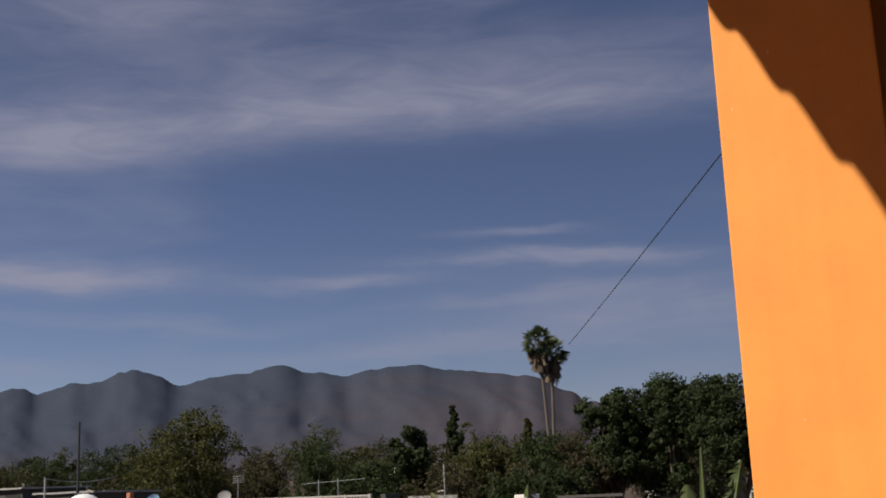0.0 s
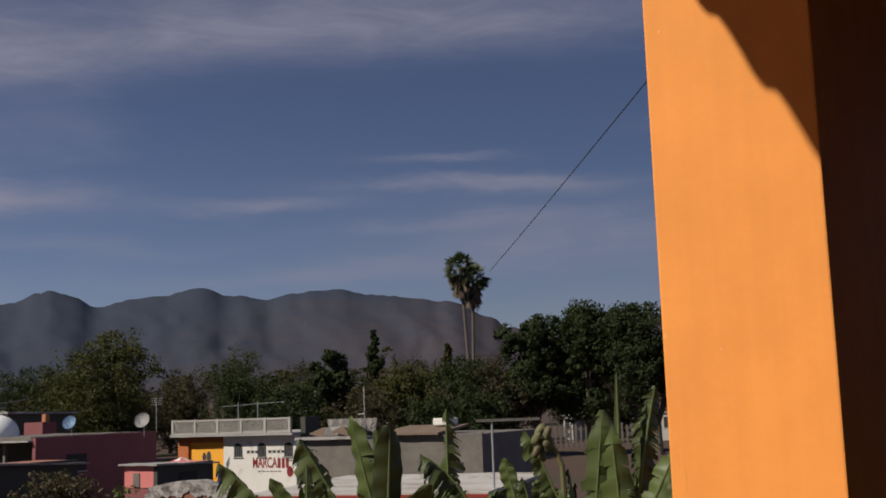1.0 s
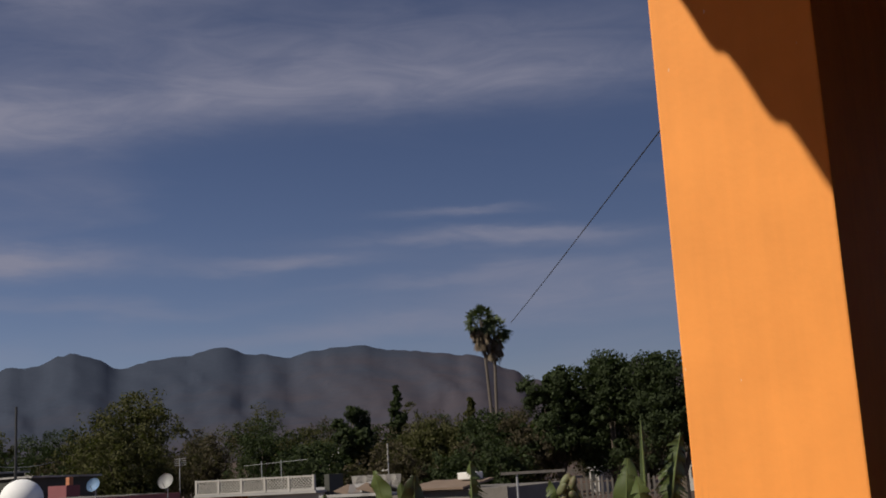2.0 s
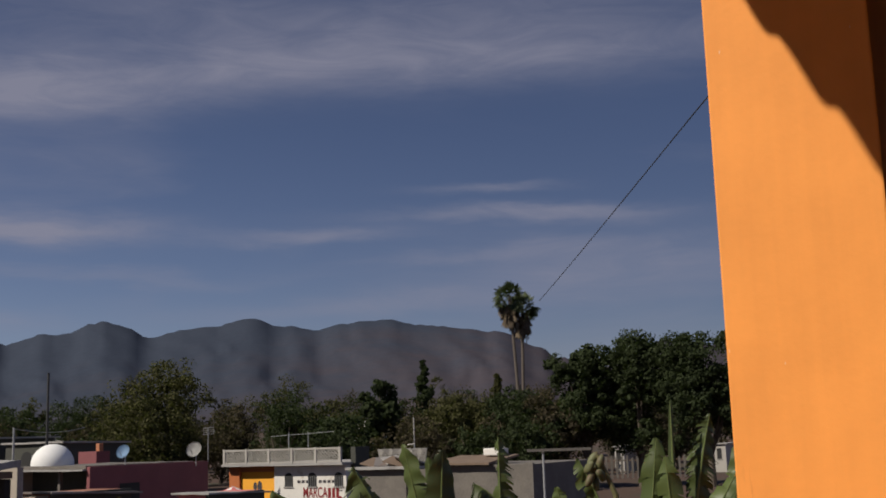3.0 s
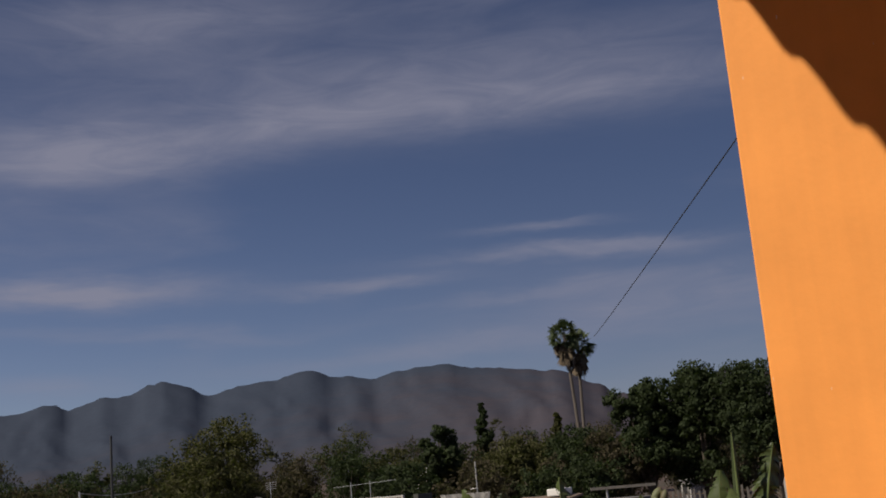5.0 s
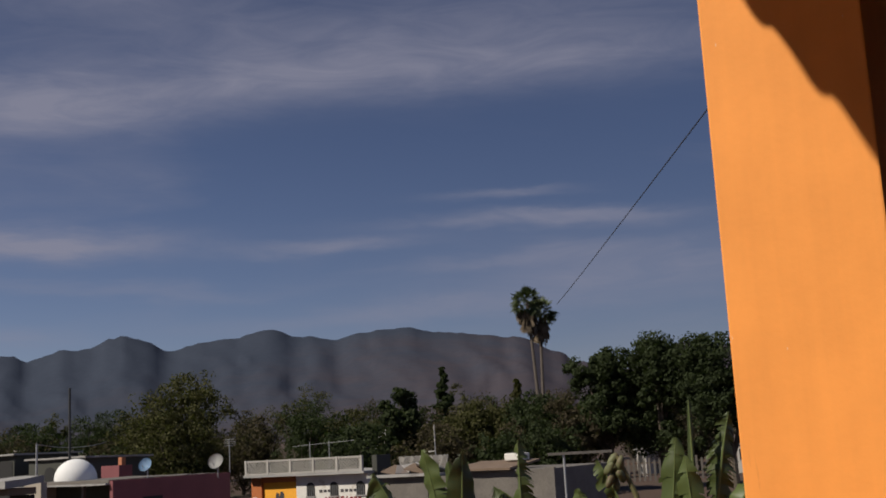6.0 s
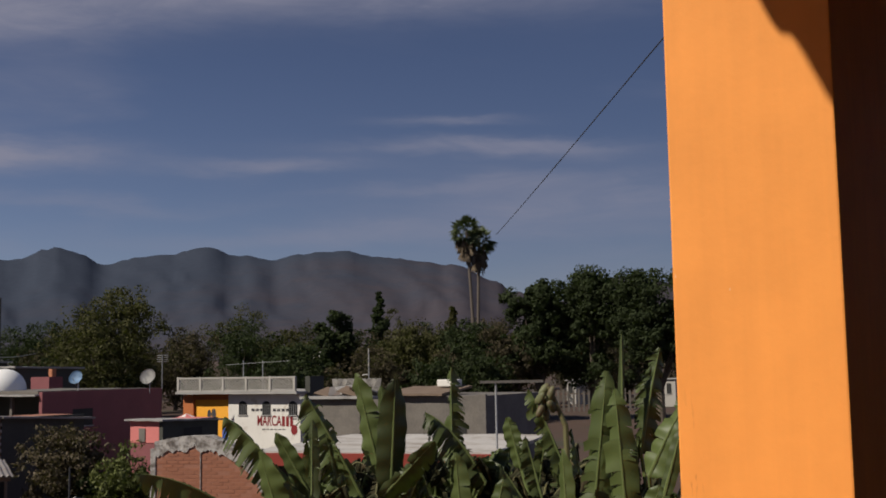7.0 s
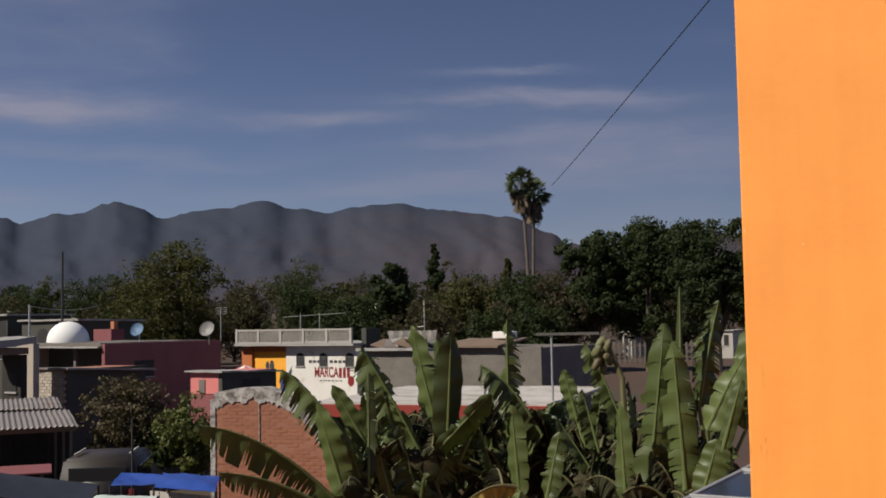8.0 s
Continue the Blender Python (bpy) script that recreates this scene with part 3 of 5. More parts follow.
def dish(x, y, z, r, material, label, aim):
    """A satellite dish on a short pole."""
    d = thing("satellite_dish", label, "satellite dish", pose(x, y, z, 0, 0, aim), "satellite dishes on the roofs")
    part("pole", tube(bmesh.new(), (0, 0.1, -0.75), (0, 0.1, 0.05), 0.025, sides=8), M_POST, d)
    bm = bmesh.new()
    n, rings = 24, 6
    rows = []
    for j in range(rings + 1):
        rr = r * j / rings
        rows.append([bm.verts.new((rr * math.cos(2 * math.pi * i / n), -0.35 * rr * rr / r - 0.02, rr * math.sin(2 * math.pi * i / n))) for i in range(n)] if j else [bm.verts.new((0, -0.02, 0))])
    for i in range(n):
        bm.faces.new((rows[0][0], rows[1][i], rows[1][(i + 1) % n]))
        for j in range(1, rings):
            bm.faces.new((rows[j][i], rows[j + 1][i], rows[j + 1][(i + 1) % n], rows[j][(i + 1) % n]))
    bmesh.ops.solidify(bm, geom=bm.faces[:], thickness=0.012)
    bmesh.ops.rotate(bm, verts=bm.verts[:], cent=(0, 0, 0), matrix=Matrix.Rotation(radians(-25), 3, "X"))
    part("reflector", bm, material, d, smooth=True)
    part("feed_arm", tube(bmesh.new(), (0, -0.1, -r * 0.9), (0, -r * 1.1, 0.05), 0.012, sides=6), M_POST, d)
    return d


M_DISHBLUE = surface("blue_dish_paint", (0.26, 0.40, 0.58), 0.5, 0.1)
M_DISHGREY = surface("grey_dish_paint", (0.46, 0.45, 0.43), 0.5, 0.1)
dish(-14.75, 51.75, 4.36, 0.33, M_DISHBLUE, "pale blue satellite dish on a roof pole", -15)
dish(-12.35, 55.4, 4.32, 0.40, M_DISHGREY, "grey satellite dish on a roof pole", -15)
mast = thing("radio_mast", "thin dark steel mast behind the dome", "mast", pose(-20.1, 57, 0))
part("shaft", tube(bmesh.new(), (0, 0, 0), (0, 0, 8.4), 0.085, 0.06, 8), M_IRON, mast)
aerial = thing("roof_aerial", "small television aerial on a thin pole", "aerial", pose(-12.1, 57.2, 3.74))
part("pole", tube(bmesh.new(), (0, 0, 0), (0, 0, 1.7), 0.02, sides=6), M_POST, aerial)
for k in range(4):
    part("element", tube(bmesh.new(), (-0.25, 0, 1.35 + 0.1 * k), (0.3, 0.05, 1.37 + 0.1 * k), 0.015, sides=5), M_POST, aerial)

# houses behind the dome
back_a = house_at("far_house", "pale grey house behind the dome", -23.0, 68, GRID)
# Both pale houses get the near-black render to carry their shade.
wall_box(back_a, (-5.2, 0, 0), (0, 5, 4.95), M_DARKWALL)
roof_slab(back_a, (-5.4, -0.2, 4.952), (0.2, 5.2, 5.06), M_SLAB, 0.1)
opening(back_a, -3.2, 3.3, 1.0, 0.8, arched=True, name="archway")
back_b = house_at("far_house", "pale house with a wide doorway on the hillside", -28.9, 72, GRID)
wall_box(back_b, (-6, 0, 0), (0, 5, 5.35), M_DARKWALL)
roof_slab(back_b, (-6.3, -0.3, 5.352), (0.3, 5.2, 5.46), M_SLAB)
opening(back_b, -0.9, 2.6, 1.5, 2.4, name="doorway")
back_c = house_at("far_house", "salmon chimney block on a dark red house", -20.6, 66, GRID)
wall_box(back_c, (-1.2, 0, 0), (0.3, 1.0, 4.4), M_MAROON)
block("chimney", (-0.1, 0.3, 4.402), (0.2, 0.6, 4.85), M_CLAY, back_c, "salmon painted chimney", 0.03)

# grey house in front of the dome house
lhouse = house_at("block_house", "house with a pale block gable wall and grey rendered side", -13.64, 39)
wall_box(lhouse, (-2.0, 0.06, 0), (-0.06, 3.7, 3.10), M_MORTAR, label="mortar behind the blocks")
# Shaded side of the block house, darkened through its base colour.
wall_box(lhouse, (-0.058, 0.06, 0), (0.0, 3.7, 3.12), M_DARKWALL, "side_wall", "grey side wall of render, darkened for its shade")
roof_slab(lhouse, (-2.2, -0.1, 3.122), (0.25, 4.0, 3.19), M_TIN, 0.2, "sheet roof with bright edges")
block_mesh = None
for row in range(19):
    for k in range(9):
        x = -1.99 + k * 0.235 + (0.117 if row % 2 else 0)
        if x + 0.22 > 0.0:
            continue
        if block_mesh is None:
            b = block("masonry_block", (0, 0, 0), (0.222, 0.055, 0.098), M_BLOCK, lhouse, "", 0.008)
            block_mesh = b.data
        else:
            b = new("masonry_block", block_mesh)
            b.parent = lhouse
        b.location = (x + random.uniform(-0.006, 0.006), random.uniform(-0.010, 0.010), 1.00 + row * 0.109)
white_wall = house_at("garden_wall", "tall pale plastered wall beside the block house", -14.48, 38.3, GRID, "wall", "")
wall_box(white_wall, (-0.85, 0, 0), (0, 0.25, 4.05), M_BLOCK)

# small house at the edge with a thick roof slab
hut = house_at("slab_house", "grey house with a thick overhanging concrete roof", -14.25, 35.7, GRID)
# Hut wall near black: the overhang's shade is in its colour.
wall_box(hut, (-1.7, 1.0, 0), (-0.75, 1.25, 3.7), M_SHADEWOOD)
roof_slab(hut, (-1.9, -0.2, 3.95), (-0.35, 1.3, 4.18), M_SLAB, -0.12)
wall_box(hut, (-1.8, 0.1, 3.72), (-0.55, 1.15, 3.94), M_WOOD, "beam", "dark timber under the slab")
opening(hut, -1.2, 2.5, 0.5, 0.6, y=0.99)


def corrugated(name, label, m, width, length, z0, z1, material, ribs):
    """A sheet-metal roof whose waves run down the slope, on two purlins and posts."""
    t = thing(name, label, "shed roof", m)
    nx, ny = ribs * 6, 8
    vs, fs = [], []
    for i in range(nx + 1):
        x = -width + width * i / nx
        for j in range(ny + 1):
            s = j / ny
            vs.append((x, length * s, z0 + (z1 - z0) * s + 0.02 * math.sin(2 * math.pi * i / 6) + 0.03 * noise.noise(Vector((x, s * 3, 2)))))
    for i in range(nx):
        for j in range(ny):
            k = i * (ny + 1) + j
            fs.append((k, k + ny + 1, k + ny + 2, k + 1))
    sheet = raw("sheet", vs, fs, material, t)
    sheet.modifiers.new("thickness", "SOLIDIFY").thickness = 0.012
    for f in sheet.data.polygons:
        f.use_smooth = True
    for y in (0.25, length - 0.25):
        z = z0 + (z1 - z0) * y / length - 0.05
        part("purlin", cube(bmesh.new(), (-width, y - 0.04, z - 0.1), (-0.05, y + 0.04, z)), M_WOOD, t)
        for x in (-width + 0.1, -0.15):
            part("post", tube(bmesh.new(), (x, y, 0), (x, y, z - 0.1), 0.035), M_WOOD, t)
    return t


corrugated("shed_roof", "rusty corrugated sheet roof on wooden posts", pose(-9.12, 27.0, 0, 0, 0, 23), 5.2, 3.2, 2.24, 2.42, M_TIN, 40)
corrugated("shed_roof", "pale corrugated sheet roof against the block wall", pose(-10.6, 30.1, 0, 0, 0, 23), 5.0, 2.2, 2.46, 2.62, M_TIN, 40)

# Added plank wall; its near-black colour stands in for the shed's inner shade.
store = house_at("shed_shade_wall", "added dark plank wall standing for shade in the open shed", -11.0, 30.2, 23, "shed", "")
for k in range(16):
    part("plank", cube(bmesh.new(), (-4.2 + 0.3 * k, 0.02 * (k % 2), 0), (-3.902 + 0.3 * k, 0.05 + 0.02 * (k % 2), 2.3), 0.004), M_SHADEWOOD, store)

# brick end wall of a vaulted shed
vault = house_at("brick_shed", "round-topped brick shed wall with a weathered lime edge", -5.19, 24.0, -12, "shed", "")
W, CX, R = 2.75, 0.92, 1.95


def arch_top(x):
    d = x - CX
    return 3.22 - (0.13 * d * d if d < 0 else 0.36 * d * d + 0.04 * d ** 4)


vs, fs = [], []
n = 28
for i in range(n + 1):
    x = W * i / n
    for y in (0.006, 0.35):
        vs += [(x, y, 0), (x, y, arch_top(x))]
for i in range(n):
    k = i * 4
    fs += [(k, k + 4, k + 5, k + 1), (k + 2, k + 3, k + 7, k + 6), (k + 1, k + 5, k + 7, k + 3)]
fs += [(0, 1, 3, 2), (n * 4, n * 4 + 2, n * 4 + 3, n * 4 + 1)]
raw("wall", vs, fs, M_MORTAR, vault, "mortar and weathered vault behind the bricks")
vs, fs, n = [], [], 70
for i in range(n + 1):
    x = -0.03 + (W + 0.06) * i / n
    band = 0.24 + 0.16 * noise.noise(Vector((x * 5.5, 0, 3))) + 0.10 * noise.noise(Vector((x * 17, 2, 3)))
    t = arch_top(min(max(x, 0), W))
    for y in (-0.02 + 0.015 * noise.noise(Vector((x * 5, 1, 0))), 0.37):
        vs += [(x, y, t - band), (x, y, t + 0.04 + 0.03 * noise.noise(Vector((x * 4, 7, 0))))]
for i in range(n):
    k = i * 4
    fs += [(k, k + 4, k + 5, k + 1), (k + 2, k + 3, k + 7, k + 6), (k + 1, k + 5, k + 7, k + 3), (k, k + 2, k + 6, k + 4)]
fs += [(0, 1, 3, 2), (n * 4, n * 4 + 2, n * 4 + 3, n * 4 + 1)]
raw("lime_edge", vs, fs, M_LIMEWASH, vault, "weathered whitewash along the top")
# Thin pale upright strip on the brick face, built as a tube.
part("pipe", tube(bmesh.new(), (0.98, -0.008, 1.9), (0.98, -0.008, 3.0), 0.013), M_LIMEWASH, vault, "thin pale upright strip on the brick wall")
wall_box(vault, (-0.12, -0.02, 0), (-0.002, 0.2, 3.0), M_LIMEWASH, "corner_post", "pale corner post")

# fence, posts and cable
fence = thing("fence", "pale paling fence across the field", "fence", pose(9.0, 112, 0, 0, 0, -4))
for k in range(46):
    part("picket", cube(bmesh.new(), (k * 0.5 - 8, -0.03, 0), (k * 0.5 - 7.8, 0.03, 2.0 + 0.12 * (k % 3))), M_CONCRETE, fence)
part("rail", cube(bmesh.new(), (-8, 0.032, 1.7), (15, 0.08, 1.8)), M_WOOD, fence)
part("rail", cube(bmesh.new(), (-8, 0.032, 0.6), (15, 0.08, 0.7)), M_WOOD, fence)
tpost = thing("post_with_beam", "thin grey post carrying a pale beam", "post", pose(2.1, 26.2, 2.70))
part("post", tube(bmesh.new(), (0, 0, 0), (0, 0, 1.5), 0.025), M_POST, tpost)
part("beam", cube(bmesh.new(), (-0.36, -0.05, 1.5), (1.1, 0.05, 1.56)), M_CONCRETE, tpost)
cable = thing("overhead_cable", "thin dark overhead cable running up towards the house", "cable", pose(0, 0, 0))
cu = bpy.data.curves.new("cable", "CURVE")
cu.dimensions, cu.bevel_depth = "3D", 0.0078
sp = cu.splines.new("POLY")
p, q = Vector((2.935, 12.66, 8.215)), Vector((5.16, 61.7, 11.82))
sp.points.add(30)
for k in range(31):
    s = k / 30
    c = p.lerp(q, s)
    sp.points[k].co = (*c[:2], c.z - 0.04 * 4 * s * (1 - s), 1)
    sp.points[k].radius = 1 + 1.2 * s
ob = new("cable_source", cu)
me = bpy.data.meshes.new_from_object(ob)
bpy.data.objects.remove(ob)
me.materials.append(M_IRON)
wire = new("wire", me)
wire.parent = cable
part("anchor", tube(bmesh.new(), (2.72, 7.9, 7.86), (2.935, 12.66, 8.215), 0.0075), M_IRON, cable)


# ---- trees ----
def leaves(rng, centres, radii, count, size, flat=0.0):
    """Leaf quads spread over the shells of many clumps."""
    k = rng.integers(0, len(centres), count)
    d = rng.normal(size=(count, 3))
    d /= np.linalg.norm(d, axis=1)[:, None]
    pos = centres[k] + d * (radii[k] * (0.55 + 0.5 * rng.random(count)))[:, None] * np.array((1, 1, 0.8))
    nrm = d * 1.0 + rng.normal(size=(count, 3)) * 0.38
    nrm /= np.linalg.norm(nrm, axis=1)[:, None]
    t = np.cross(nrm, rng.normal(size=(count, 3)))
    t /= np.linalg.norm(t, axis=1)[:, None]
    b = np.cross(nrm, t)
    s = (size * (0.6 + 0.8 * rng.random(count)))[:, None]
    vs = np.stack((pos - t * s, pos + b * s * 0.55, pos + t * s, pos - b * s * 0.55), 1).reshape(-1, 3)
    return vs, np.arange(count * 4).reshape(-1, 4)


def tree(name, label, x, y, height, width, low, material, seed, count=5000, leaf=0.22, lobes=16, trunk=0.25, gappy=0.75, z=0.0, cone=False):
    """A tree: tapered trunk, limbs to each lobe, and a crown of leaf clumps between low and height."""
    rng = np.random.default_rng(seed)
    t = thing(name, label, "tree", pose(x, y, z), "trees beyond the houses")
    c = []
    mid, half = (low + height) / 2, (height - low) / 2
    for k in range(lobes):
        if cone:
            s = (k + 0.5) / lobes
            a, r = rng.random() * 6.28, width / 2 * (1 - s) * 0.6
            c.append((r * math.cos(a), r * math.sin(a), low + (height - low) * s, width / 2 * (1 - s) * 0.7 + 0.2))
            continue
        d = rng.normal(size=3)
        d /= np.linalg.norm(d)
        r = 0.35 + 0.5 * rng.random()
        c.append((d[0] * r * width / 2, d[1] * r * width / 2, mid + d[2] * r * half, min(half, width / 2) * (0.28 + 0.22 * rng.random())))
    c = np.array(c)
    sub, rad = [], []
    for cx, cy, cz, r in c:
        for _ in range(9):
            d = rng.normal(size=3)
            d /= np.linalg.norm(d)
            sub.append((cx + d[0] * r * gappy, cy + d[1] * r * gappy, cz + d[2] * r * gappy * 0.85))
            rad.append(r * (0.3 + 0.3 * rng.random()))
    vs, fs = leaves(rng, np.array(sub), np.array(rad), count, leaf)
    raw("crown", vs.tolist(), fs.tolist(), material, t)
    bm = bmesh.new()
    fork = Vector((0, 0, max(0.6, low * 0.9)))
    tube(bm, (0, 0, 0), fork, trunk, trunk * 0.75, 9)
    for cx, cy, cz, r in c[:10]:
        e = Vector((cx, cy, cz))
        m = fork.lerp(e, 0.5) + Vector((0, 0, 0.25))
        tube(bm, fork, m, trunk * 0.5, trunk * 0.32, 6)
        tube(bm, m, e, trunk * 0.32, trunk * 0.1, 6)
    part("trunk", bm, M_BARK, t)
    return t


tree("broad_tree", "tall olive-green tree with an open crown", -21.8, 85, 11.0, 9.0, 1.2, M_LEAF_OLIVE, 21, 19000, 0.12, 40, 0.3, 1.15)
tree("broad_tree", "dark green round tree", -7.8, 120, 10.9, 5.2, 3.0, M_LEAF_DARK, 2, 8000, 0.22, 20)
tree("conifer", "slim dark conifer with tiered branches", -2.7, 125, 13.0, 4.4, 3.0, M_LEAF_DARK, 3, 6000, 0.2, 24, cone=True)
tree("conifer", "slim dark conifer behind the trees", 5.2, 120, 10.9, 3.6, 3.0, M_LEAF_OLIVE, 4, 3000, 0.25, 16, cone=True)
tree("broad_tree", "broad olive tree behind the houses", 1.6, 102, 9.2, 7.0, 1.5, M_LEAF_OLIVE, 5, 20000, 0.13, 34)
tree("broad_tree", "broad dark tree below the palms", 5.8, 98, 8.6, 7.0, 1.0, M_LEAF_DARK, 6, 20000, 0.13, 34)
tree("broad_tree", "broad brownish tree near the field", 9.2, 96, 8.4, 6.5, 1.6, M_LEAF_BROWN, 7, 20000, 0.13, 34)
tree("ficus_tree", "dense dark green shade tree beside the field", 11.3, 95, 12.8, 6.4, 2.6, M_LEAF_DARK, 8, 30000, 0.14, 34, 0.35)
tree("ficus_tree", "dense dark green shade tree beside the field", 15.6, 94, 13.7, 7.4, 2.6, M_LEAF_DARK, 9, 32000, 0.14, 38, 0.35)
tree("ficus_tree", "dense dark green shade tree beside the field", 20.6, 91, 14.2, 7.8, 2.6, M_LEAF_DARK, 10, 32000, 0.14, 38, 0.35)
tree("ficus_tree", "dense dark green shade tree beside the field", 26.5, 92, 12.5, 7.5, 3.4, M_LEAF_DARK, 11, 8000, 0.27, 26, 0.35)
# tree belts across the view
rng = random.Random(5)
BELT = ((M_LEAF_OLIVE, "olive-green tree in the far belt"), (M_LEAF_BROWN, "brownish tree in the far belt"), (M_LEAF_DARK, "dark green tree in the far belt"))
for row, (d0, d1, n, h0, h1) in enumerate(((88, 104, 26, 5.2, 6.8), (112, 135, 30, 8.2, 10.2), (150, 190, 34, 11.0, 15.0))):
    for k in range(n):
        a = -28 + 43 * (k + rng.uniform(0.1, 0.9)) / n
        d = rng.uniform(d0, d1)
        if row == 0 and -13 < a < -7.5:
            continue
        if d < 125 and a > 4.5:
            continue
        mat, lab = rng.choice(BELT)
        h = rng.uniform(h0, h1) * (0.9 if a < -17 else 1.0) * rng.choice((0.75, 0.95, 1.0, 1.1))
        tree("far_tree", lab, d * math.sin(radians(a)), d * math.cos(radians(a)), h, rng.uniform(5.5, 9), 0.3, mat, 100 + 40 * row + k, 6600, 0.135, 22, gappy=0.95)


def fan_palm(name, label, x, y, height, lean, seed):
    """A tall fan palm: thin trunk, fan fronds and a skirt of dry ones."""
    rng = np.random.default_rng(seed)
    t = thing(name, label, "palm tree", pose(x, y, 0), "twin palms")
    bm = bmesh.new()
    top = Vector((lean, 0, height))
    last = Vector((0, 0, 0))
    for k in range(1, 13):
        s = k / 12
        p = Vector((lean * s ** 1.5, 0.1 * math.sin(s * 4), height * s))
        tube(bm, last, p, 0.19 - 0.05 * (s - 1 / 12), 0.19 - 0.05 * s, 9)
        last = p
    part("trunk", bm, M_PALMBARK, t)
    for kind, n, mat in (("crown", 60, M_PALM), ("dry_skirt", 50, M_PALM_DRY)):
        vs, fs = [], []
        for k in range(n):
            a = rng.random() * 6.283
            crown = kind == "crown"
            e = math.asin(rng.uniform(-0.8, 1.0)) if crown else rng.uniform(-1.5, -1.15)
            out = Vector((math.cos(a) * math.cos(e), math.sin(a) * math.cos(e), math.sin(e)))
            side = Vector((-math.sin(a), math.cos(a), 0))
            turn = rng.uniform(-1.2, 1.2)
            spread = side * math.cos(turn) + out.cross(side) * math.sin(turn)
            low = 0.15 if crown else rng.uniform(0.3, 2.1)
            stalk = rng.uniform(0.75, 1.15) if crown else rng.uniform(0.35, 0.6)
            hub = top - Vector((0, 0, low))
            base = hub + out * stalk + (Vector((0, 0, 0)) if crown else Vector((math.cos(a), math.sin(a), 0)) * (0.62 - 0.2 * low))
            reach = rng.uniform(0.75, 1.05) * (1.0 if crown else 0.95)
            fan = 62 if crown else 28
            for j in range(13):
                b = radians(-fan + 2 * fan * j / 12)
                tip = base + (out * math.cos(b) + spread * math.sin(b)) * reach * (1 - 0.18 * abs(math.sin(b))) - Vector((0, 0, (0.12 + 0.35 * math.cos(e) * abs(math.sin(b)) + 0.15 * rng.random()) * reach))
                w = (spread * math.cos(b) - out * math.sin(b)) * 0.05
                m = base.lerp(tip, 0.5) + Vector((0, 0, 0.05))
                i = len(vs)
                vs += [base, m - w, tip, m + w]
                fs.append((i, i + 1, i + 2, i + 3))
            i = len(vs)
            vs += [hub - side * 0.02, base - side * 0.02, base + side * 0.02, hub + side * 0.02]
            fs.append((i, i + 1, i + 2, i + 3))
        raw(kind, [tuple(v) for v in vs], fs, mat, t, "" if kind == "crown" else "hanging dry fronds")
    return t


fan_palm("fan_palm", "tall fan palm with a dry skirt of fronds", 7.0, 110, 17.9, -0.75, 31)
fan_palm("fan_palm", "tall fan palm leaning beside its twin", 7.25, 112, 17.1, 0.35, 32)

# bricks of the shed wall
brick_mesh = None
for row in range(30):
    for k in range(12):
        x = 0.01 + k * 0.245 - (0.12 if row % 2 else 0)
        z = 0.91 + row * 0.074
        if x < 0.0 or x + 0.23 > W or z + 0.066 > min(arch_top(x), arch_top(x + 0.23)) - 0.22 or random.random() < 0.05:
            continue
        if brick_mesh is None:
            b = block("brick", (0, 0, 0), (0.232, 0.06, 0.062), M_BRICK, vault, "", 0.004)
            brick_mesh = b.data
        else:
            b = new("brick", brick_mesh)
            b.parent = vault
        b.location = (x, random.uniform(-0.001, 0.004), z)
        b.rotation_euler = (0, radians(random.uniform(-0.6, 0.6)), 0)

# ---- banana grove ----
M_BANANA = surface("banana_leaf", (0.064, 0.083, 0.024), 0.48, 0.3, 6, 1.5, 0.15, 0.01, (0.08, 0.08, 0.028), (0.6, 0.8), spec=0.4, per_object=0.8, translucent=0.14)
M_BANANA_DRY = surface("dry_banana_leaf", (0.33, 0.25, 0.06), 0.8, 0.3, 8, 2, 0.2, 0.01, per_island=0.4, translucent=0.2)
# Withered leaves, made near black to give the grove its inner shade.
M_BANANA_OLD_SHADE = surface("withered_shade_leaf", (0.030, 0.030, 0.013), 0.8, 0.4, 8, 2, 0.2, 0.01, (0.06, 0.042, 0.02), (0.5, 0.7), spec=0.2, per_island=0.5)
M_MIDRIB = surface("banana_midrib", (0.11, 0.14, 0.045), 0.5, 0.2)
M_STEM = surface("banana_stem", (0.13, 0.12, 0.05), 0.7, 0.35, 12, 2, 0.3, 0.01, (0.10, 0.06, 0.03))


